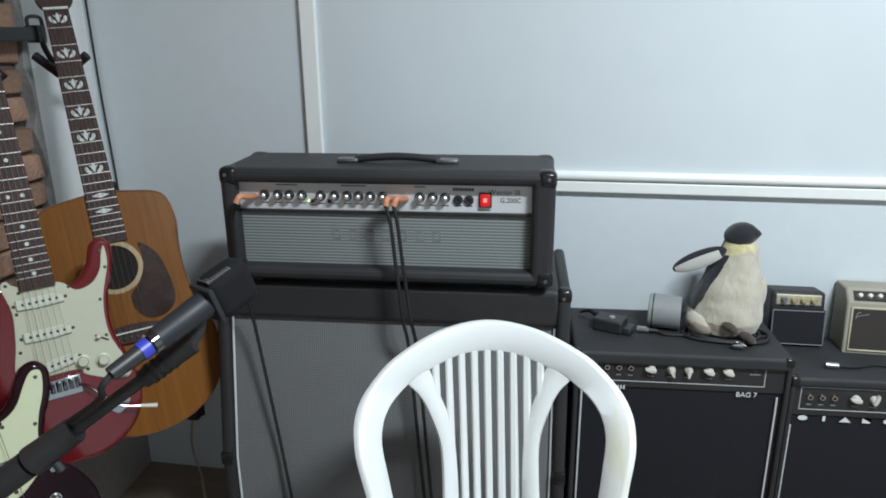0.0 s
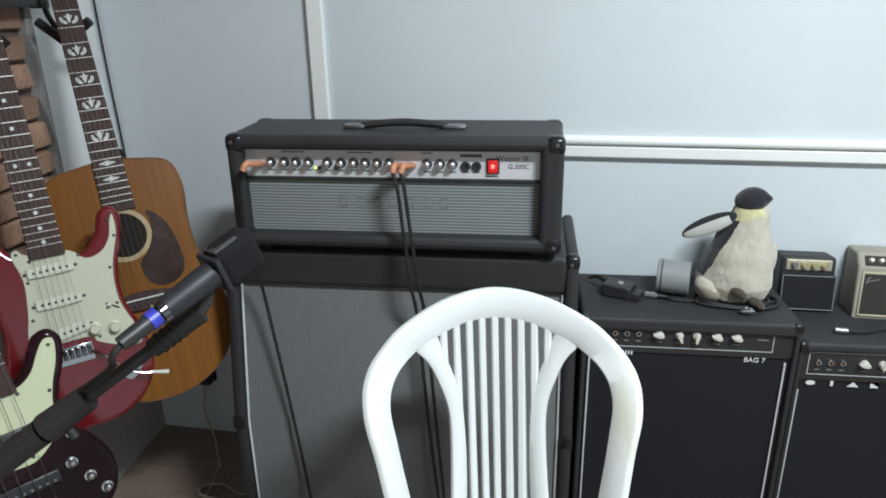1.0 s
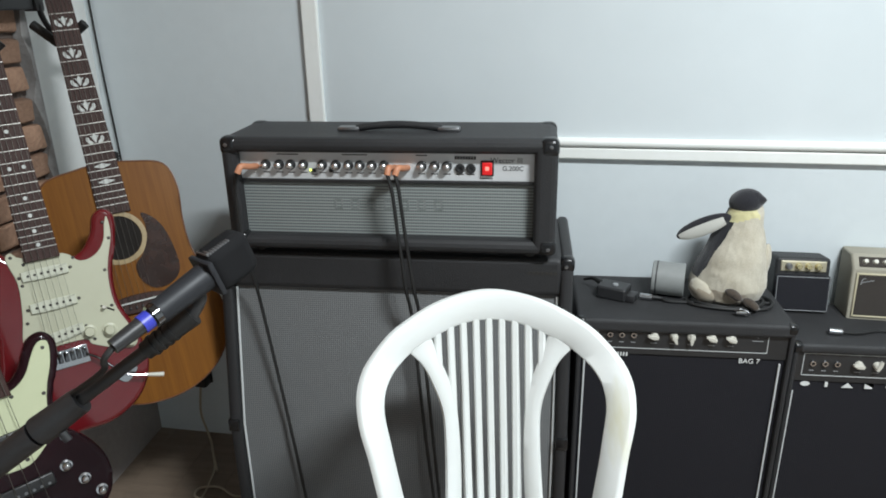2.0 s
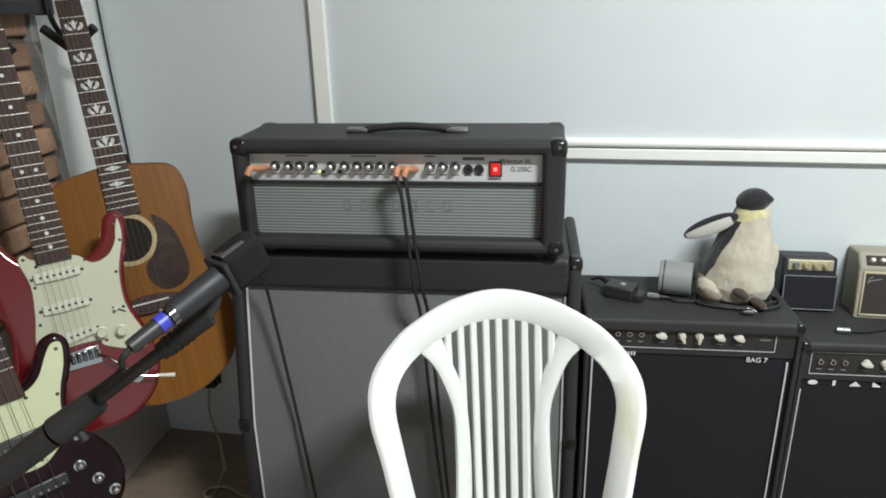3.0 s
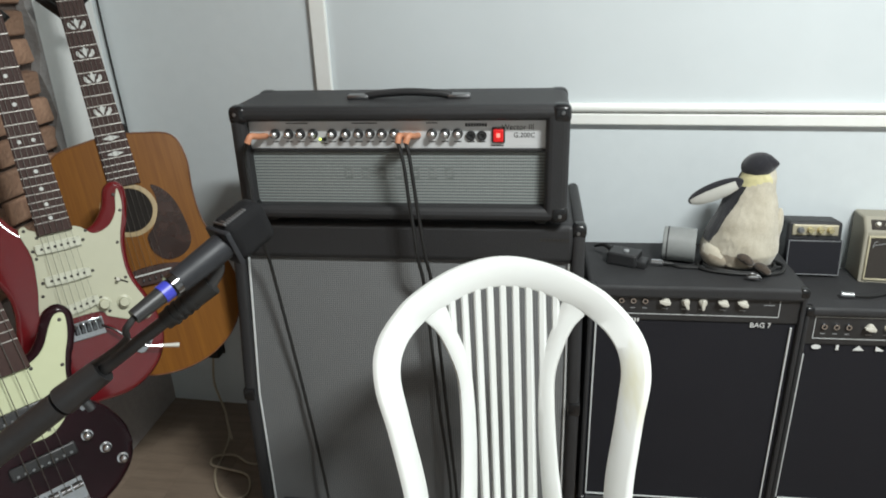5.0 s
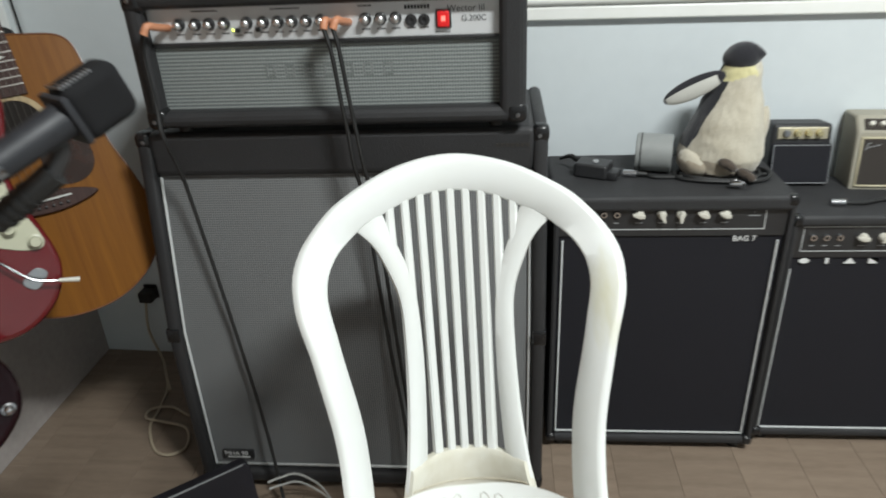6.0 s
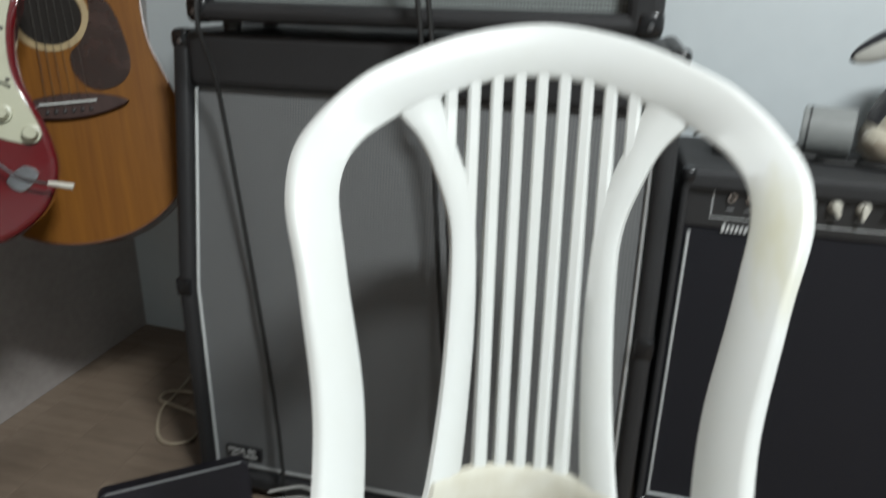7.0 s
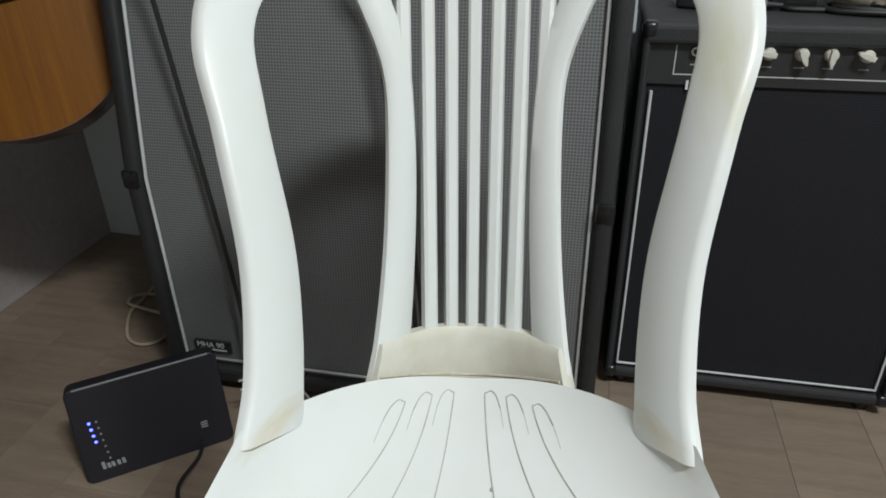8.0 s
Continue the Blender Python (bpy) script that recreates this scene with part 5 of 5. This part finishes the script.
def build_penguin():
    """A plush penguin toy as one mesh: 0 black, 1 cream, 2 yellow, 3 brown, 4 pale, 5 soiled."""
    prof = [(0.0, -0.002), (0.052, 0.000), (0.074, 0.014), (0.081, 0.040), (0.077, 0.073), (0.069, 0.106), (0.057, 0.141), (0.045, 0.173), (0.038, 0.199), (0.031, 0.217)]
    bm = turned(prof, None, 48)
    bmesh.ops.subdivide_edges(bm, edges=bm.edges[:], cuts=6, use_grid_fill=True)
    for v in bm.verts:
        v.co.y *= 0.82
        v.co += Vector(noise.noise_vector(v.co * 24)) * 0.0038 + Vector(noise.noise_vector(v.co * 110)) * 0.0012
    for f in bm.faces:
        c = f.calc_center_median()
        ang = math.degrees(math.atan2(c.x, -c.y)) + 3 * noise.noise(c * 40)
        f.material_index = 1 if -27 - 26 * (0.19 - c.z) / 0.12 < ang < 120 or (c.z < 0.058 and ang < 120 and ang > -120) else 0
        if c.z > 0.190 + 0.006 * math.sin(ang / 25) and -75 < ang < 60 + 20 * noise.noise(c * 50):
            f.material_index = 2
        if f.material_index == 1 and c.z < 0.040 + 0.016 * noise.noise(c * 26) - 0.0002 * ang:
            f.material_index = 5
        if c.z < 0.014 + 0.008 * noise.noise(c * 30) and abs(ang) < 110:
            f.material_index = 3
    for v in bm.verts:
        v.co.x += 0.11 * v.co.z
    join(bm, ellipsoid((0.021, 0.0, 0.2235), (0.0345, 0.032, 0.0275), pose(0, 0, 0, 0, -14, 0), 28, 20, 0))
    join(bm, turned([(0.024, -0.014), (0.018, 0.002), (0.009, 0.012), (0.004, 0.017), (0.0, 0.019)], Matrix.Translation((0.043, -0.004, 0.2300)) @ pose(0, 0, 0, 0, 84, -6), 16))
    wing = ellipsoid((0, 0, 0), (0.0195, 0.009, 0.060), None, 28, 22, 0)
    for f in wing.faces:
        c = f.calc_center_median()
        f.material_index = 4 if c.y < 0.002 and c.x > -0.008 + 0.06 * abs(c.z) and abs(c.z + 0.004) < 0.050 else 0
    join(bm, wing, Matrix.Translation((-0.056, -0.046, 0.174)) @ pose(0, 0, 0, 0, 61, 0))
    join(bm, ellipsoid((0.076, 0.004, 0.098), (0.011, 0.020, 0.038), pose(0, 0, 0, 0, 2, 0), 16, 12, 1))
    thigh = ellipsoid((-0.036, -0.030, 0.029), (0.038, 0.036, 0.029), pose(0, 0, 0, 0, 20, 0), 24, 16, 1)
    for v in thigh.verts:
        v.co += Vector(noise.noise_vector(v.co * 60)) * 0.0020
    for f in thigh.faces:
        f.material_index = 5 if f.calc_center_median().z < 0.040 + 0.012 * noise.noise(f.calc_center_median() * 40) else 1
    join(bm, thigh)
    for x, y, z in ((0.020, -0.066, 0.040), (0.056, -0.056, 0.020)):
        join(bm, ellipsoid((x, y, z), (0.017, 0.012, 0.0095), pose(0, 0, 0, 0, 20, 0), 16, 10, 3))
        join(bm, ellipsoid((x + 0.008, y - 0.004, z - 0.003), (0.014, 0.012, 0.008), pose(0, 0, 0, 0, 30, 0), 12, 8, 3))
    single("penguin_toy", bm, [FUR_BLACK, FUR_WHITE, FUR_YELLOW, FUR_BROWN, FUR_PALE, FUR_SOILED], "black and cream plush penguin toy sitting on the amplifier", "soft toy", pose(0.456, 1.500, 0.622, 0, 0, -17) @ Matrix.Diagonal((1, 1, 1.03, 1)))


def build_on_amps():
    cup = thing("grey_cup", "grey plastic tube lying on the amplifier", "tube", pose(0.336, 1.515, 0.622 + 0.0385, 0, 90, -14))
    wallp = [(0.0385, -0.034), (0.0385, 0.034), (0.0362, 0.0355), (0.0345, 0.034), (0.0345, -0.034), (0.0362, -0.0355), (0.0385, -0.034)]
    part("shell", turned(wallp, None, 32), GREY_CUP, cup)
    part("rim_line", turned([(0.0388, -0.0270), (0.0392, -0.0262), (0.0392, -0.0246), (0.0388, -0.0240)], None, 32), BLACK, cup)
    ad = thing("power_adapter", "black plug-in power adapter with short lead on amplifier", "adapter", pose(0.215, 1.488, 0.622, 0, 0, -24))
    part("case", box((-0.038, -0.024, 0.0), (0.030, 0.026, 0.030), 0.005, 3), BLACK, ad)
    part("strain_relief", tube([(-0.036, 0.01, 0.024), (-0.060, 0.02, 0.028), (-0.085, 0.03, 0.016)], (0.007, 0.003), 10), RUBBER, ad)
    part("button", turned([(0, 0.034), (0.006, 0.033), (0.007, 0.029)], pose(0.0, 0.0, 0), 12), GREY_PRINT, ad)
    part("step", box((0.026, -0.020, 0.0), (0.050, 0.016, 0.018), 0.004, 2), BLACK, ad)
    plug = thing("jack_plug", "silver jack plug lying on the amplifier", "plug", pose(0.283, 1.478, 0.622 + 0.0075, 0, 0, -10))
    part("barrel", tube([(-0.013, 0, 0), (0.013, 0, 0)], 0.0073, 14), CHROME, plug)
    part("sleeve", tube([(0.012, 0, 0), (0.034, 0, 0)], (0.006, 0.004), 10), RUBBER, plug)
    z = 0.622 + 0.0045
    loop = []
    for k in range(26):
        t = k * 0.52
        loop.append((0.462 + (0.082 + 0.012 * math.sin(t * 0.37)) * math.cos(t), 1.470 + (0.046 + 0.008 * math.cos(t * 0.9)) * math.sin(t), z + 0.0025 * (k // 12) + 0.002 * abs(math.sin(t * 1.7))))
    single("coiled_cable", tube([(0.315, 1.475, z), (0.35, 1.462, z)] + loop, 0.0040, 8, 5), RUBBER, "black instrument cable coiled round the toy", "cable")
    tie = thing("metal_clip", "shiny metal cable clip on the coiled cable", "clip", pose(0.470, 1.404, 0.622 + 0.010, 0, 0, -6) @ Matrix.Scale(0.75, 4))
    part("clip_body", box((-0.016, -0.007, -0.005), (0.016, 0.007, 0.006), 0.003), CHROME, tie)
    part("clip_wire", tube([(-0.018, -0.004, 0.006), (-0.006, -0.008, 0.014), (0.008, -0.006, 0.010), (0.020, -0.01, 0.004), (0.024, -0.004, -0.004)], 0.0016, 6), STEEL, tie)
    # practice amplifiers
    p = thing("practice_amplifier", "small black practice amplifier with gold knob panel", "amplifier", pose(0.650, 1.566, 0.565, -8, 0, -2))
    part("shell", box((-0.060, 0.0, 0.0), (0.060, 0.078, 0.130), 0.008, 3), TOLEX, p)
    part("panel", box((-0.050, -0.003, 0.098), (0.050, 0.004, 0.123), 0.002), GOLD, p, "gold control panel")
    block = part("grille", box((-0.061, -0.012, 0.004), (0.061, 0.004, 0.090), 0.006), MESH_BLACK, p)
    part("piping", ring_frame(-0.058, 0.006, 0.058, 0.088, 0.0018, -0.0128, -0.0112), GREY_PRINT, block)
    for i in range(4):
        part("knob", turned([(0, 0.010), (0.0055, 0.010), (0.0068, 0.008), (0.0078, 0.0)], pose(-0.033 + 0.0215 * i, -0.003, 0.1105, 90), 16), GOLD_KNOB if i else STEEL, p, "gold knob")
    f = thing("practice_amplifier", "small beige practice amplifier with brown grille cloth", "amplifier", pose(0.812, 1.535, 0.565, -5, 0, -4))
    side = [(0.0, 0.0), (0.0, 0.118), (0.022, 0.150), (0.085, 0.150), (0.085, 0.0)]
    bm = slab(side, -0.068, 0.068, 0.006, 3)
    bm.transform(Matrix(((0, 0, 1, 0), (1, 0, 0, 0), (0, 1, 0, 0), (0, 0, 0, 1))))
    part("shell", bm, TWEED, f)
    part("grille_cloth", box((-0.055, -0.003, 0.010), (0.055, 0.004, 0.106), 0.002), BROWN_CLOTH, f)
    part("gold_frame", ring_frame(-0.059, 0.006, 0.059, 0.110, 0.004, -0.0045, 0.002), PALE_GOLD, f)
    part("panel", box((-0.054, 0.0, -0.012), (0.054, 0.003, 0.012), 0.001), BROWN_CLOTH, f).matrix_basis = pose(0, 0.0085, 0.1345, -34.5)
    for i in range(5):
        part("knob", turned([(0, 0.008), (0.0045, 0.008), (0.006, 0.0)], pose(0, 0, 0, 55.5), 12), CREAM_KNOB, f).matrix_basis = Matrix.Translation((-0.042 + 0.0205 * i, 0.008, 0.134))
    sc = bmesh.new()
    join(sc, tube([(-0.049, -0.0045, 0.083), (-0.046, -0.0045, 0.096), (-0.040, -0.0045, 0.098)], 0.0008, 6))
    join(sc, tube([(-0.049, -0.0045, 0.089)] + [(-0.046 + 0.0034 * k, -0.0045, 0.0875 + 0.0009 * k + 0.0022 * (k % 2)) for k in range(8)], 0.0007, 6))
    part("script_mark", sc, GREY_PRINT, f)
    q = thing("jack_plug", "silver jack plug with black lead on shorter amplifier", "plug", pose(0.688, 1.452, 0.565 + 0.0075, 0, 0, -6))
    part("barrel", tube([(-0.013, 0, 0), (0.013, 0, 0)], 0.0070, 14), CHROME, q)
    part("lead", tube([(0.012, 0, 0), (0.05, 0.006, -0.002), (0.10, 0.03, -0.0035), (0.16, 0.02, -0.0035), (0.24, 0.05, -0.0035)], 0.0038, 8), RUBBER, q)


def build_head_cables(at):
    kz, ky = 0.973, 1.284
    def lead(label, X, swing, pts):
        k = thing("instrument_cable", label, "cable", group="cables plugged into the head")
        x = at(X)
        part("plug", tube([(x, ky, kz - 0.004), (x + swing * 0.4, ky - 0.030, kz + 0.002), (x + swing, ky - 0.048, kz + 0.006), (x + swing * 1.5, ky - 0.054, kz - 0.006)], 0.0062, 12), ORANGE, k, "orange angled plug")
        part("cord", tube([(x + swing * 1.5, ky - 0.054, kz - 0.004)] + pts, 0.0036, 8, 8), RUBBER, k)
    lead("black instrument cable with an orange plug at one end", 185, -0.012, [(-0.556, 1.244, 0.93), (-0.553, 1.242, 0.85), (-0.545, 1.226, 0.80), (-0.535, 1.238, 0.735), (-0.527, 1.243, 0.66), (-0.490, 1.224, 0.42), (-0.462, 1.210, 0.20), (-0.440, 1.18, 0.04), (-0.42, 1.14, 0.006), (-0.36, 1.08, 0.006)])
    lead("black cable with orange plug hanging before the grille", 612, -0.004, [(-0.241, 1.228, 0.93), (-0.234, 1.229, 0.85), (-0.228, 1.228, 0.80), (-0.222, 1.224, 0.74), (-0.212, 1.235, 0.66), (-0.192, 1.218, 0.42), (-0.170, 1.205, 0.2), (-0.16, 1.17, 0.03), (-0.10, 1.15, 0.006)])
    lead("black cable with orange plug beside its pair", 648, -0.010, [(-0.229, 1.228, 0.94), (-0.221, 1.229, 0.86), (-0.214, 1.228, 0.80), (-0.206, 1.224, 0.74), (-0.196, 1.235, 0.66), (-0.176, 1.218, 0.42), (-0.158, 1.205, 0.2), (-0.14, 1.17, 0.03), (-0.06, 1.14, 0.006)])


def build_floor_things():
    m = thing("modem", "black upright internet modem with lit blue lamps", "modem", frame_of((-0.628, 0.983, 0.0), (0.778, 0.628, 0.0), (0, 0, 1), (0.628, -0.778, 0.0)) @ pose(0, 0, 0, -14))
    part("case", slab(rounded(-0.001, 0.0, 0.217, 0.157, 0.012), -0.030, 0.0, 0.003, 3), SMOKE, m)
    part("top_trim", tube([(0.012, 0.155, 0.001), (0.205, 0.155, 0.001)], 0.0016, 8), GREY_PRINT, m, "pale edge line")
    for i in range(4):
        part("status_lamp", turned([(0, 0.0012), (0.0017, 0.001), (0.0022, 0)], pose(0.022 + 0.0008 * i, 0.098 - 0.0105 * i, 0.0002), 10), BLUE_LED, m, "lit blue lamp")
    for i in range(7):
        part("status_icon", slab(ellipse(0.032 + 0.0008 * i, 0.098 - 0.0105 * i, 0.0016, 0.0016, 10), 0, 0.0006), GREY_PRINT, m)
    mk = bmesh.new()
    for x, h in ((0.024, 0.012), (0.031, 0.008), (0.037, 0.008), (0.045, 0.008), (0.052, 0.009)):
        join(mk, slab([(x, 0.020), (x + 0.0045, 0.020), (x + 0.0035, 0.020 + h), (x - 0.001, 0.020 + h)], 0, 0.0007))
    tagged(part("maker_mark", mk, GREY_PRINT, m), kind="stuff")
    bm = bmesh.new()
    for i in range(3):
        join(bm, box((0.172, 0.036 + 0.004 * i, 0), (0.182, 0.038 + 0.004 * i, 0.0007), 0))
    part("maker_mark", bm, GREY_PRINT, m)
    part("lead", tube([(0.17, 0.02, -0.02), (0.16, 0.008, 0.03), (0.12, 0.006, 0.10), (0.12, 0.012, 0.2)], 0.003, 8), RUBBER, m)
    for k in range(2):
        single("network_cable", tube([(-0.455, 1.155, 0.09 - 0.018 * k), (-0.43, 1.165, 0.094 - 0.02 * k), (-0.40, 1.18, 0.09 - 0.022 * k), (-0.36, 1.19, 0.05 - 0.02 * k), (-0.33, 1.18, 0.005)], 0.0020, 8), PALE_CABLE, "pale network cable behind the modem", "cable")
    s = thing("wall_plug", "black plug in the low wall socket", "plug", BACK @ pose(0.185, -0.001, 0.200))
    part("socket_plate", box((-0.020, -0.005, -0.016), (0.020, 0.0, 0.026), 0.003), BLACK, s)
    part("plug_body", box((-0.018, -0.045, -0.012), (0.020, -0.006, 0.020), 0.006), RUBBER, s)
    part("cord", tube([(0.0, -0.04, -0.008), (-0.006, -0.05, -0.09), (0.0, -0.04, -0.17), (0.02, -0.06, -0.193), (0.045, -0.10, -0.194), (0.10, -0.18, -0.194)], 0.0035, 8), BEIGE_CABLE, s)
    E = [(-0.900, 1.625, 0.004), (-0.868, 1.56, 0.004), (-0.852, 1.47, 0.004), (-0.846, 1.412, 0.005), (-0.80, 1.335, 0.005), (-0.755, 1.315, 0.006), (-0.724, 1.345, 0.006), (-0.75, 1.405, 0.009), (-0.82, 1.425, 0.011), (-0.868, 1.440, 0.008), (-0.872, 1.475, 0.007), (-0.82, 1.485, 0.007), (-0.76, 1.455, 0.006), (-0.70, 1.47, 0.005)]
    single("floor_cable", tube(E, 0.0032, 8), BEIGE_CABLE, "loose beige cable lying on the floor", "cable")


# ---- pieces of floor and brick, last ----
def build_planks(floor):
    w, l = 0.135, 1.2
    for i in range(-9, 22):
        for j in range(-4, 4):
            x = i * w
            y = j * l + (i * 0.437 % 1) * l - 1.2
            lo, hi = max(x, -1.13), min(x + w, 2.9)
            y0, y1 = max(y, -2.2), min(y + l, 1.78)
            if hi - lo < 0.01 or y1 - y0 < 0.02:
                continue
            bm = box((-(hi - lo) / 2 + 0.0003, -(y1 - y0) / 2 + 0.0003, -0.008), ((hi - lo) / 2 - 0.0002, (y1 - y0) / 2 - 0.0003, 0), 0.0004, 1)
            ob = new("plank", mesh_of("plank", bm, FLOOR, False))
            ob.location = ((lo + hi) / 2, (y0 + y1) / 2, 0.0)
            ob.parent = floor


def build_bricks(wall):
    rnd = random.Random(4)

    def brick_mesh(length, k):
        bm = box((-0.03, -length / 2, -0.0275), (0.016, length / 2, 0.0275), 0.007, 2)
        for v in bm.verts:
            if v.co.x > 0:
                v.co += Vector(noise.noise_vector(v.co * 22 + Vector((k * 7.1, 0, 0)))) * 0.007
        return mesh_of("brick", bm, BRICK)
    long, short = [brick_mesh(0.192, k) for k in range(5)], [brick_mesh(0.092, k + 9) for k in range(4)]
    for r in range(29):
        z = 0.655 + r * 0.066
        y = 1.497 + rnd.uniform(-0.012, 0.010)
        first = r % 2
        while y > -0.9 and z < ROOM_H - 0.04:
            l = 0.1 if first else 0.2
            ob = new("brick", (short if first else long)[rnd.randrange(4)])
            ob.location = (-1.146 + rnd.uniform(-0.004, 0.004), y - l / 2, z)
            ob.rotation_euler = (rnd.uniform(-0.03, 0.03), 0, rnd.uniform(-0.03, 0.03))
            ob.parent = wall
            y -= l + 0.006
            first = 0


brick_wall, floor_base = build_room()
build_lamp()
build_back_wall_things()
build_cab()
panel_at = build_head()
build_head_cables(panel_at)
build_amps()
build_chair()
build_acoustic()
build_electric()
build_bass()
build_stand()
build_mic()
build_penguin()
build_on_amps()
build_floor_things()
build_planks(floor_base)
build_bricks(brick_wall)
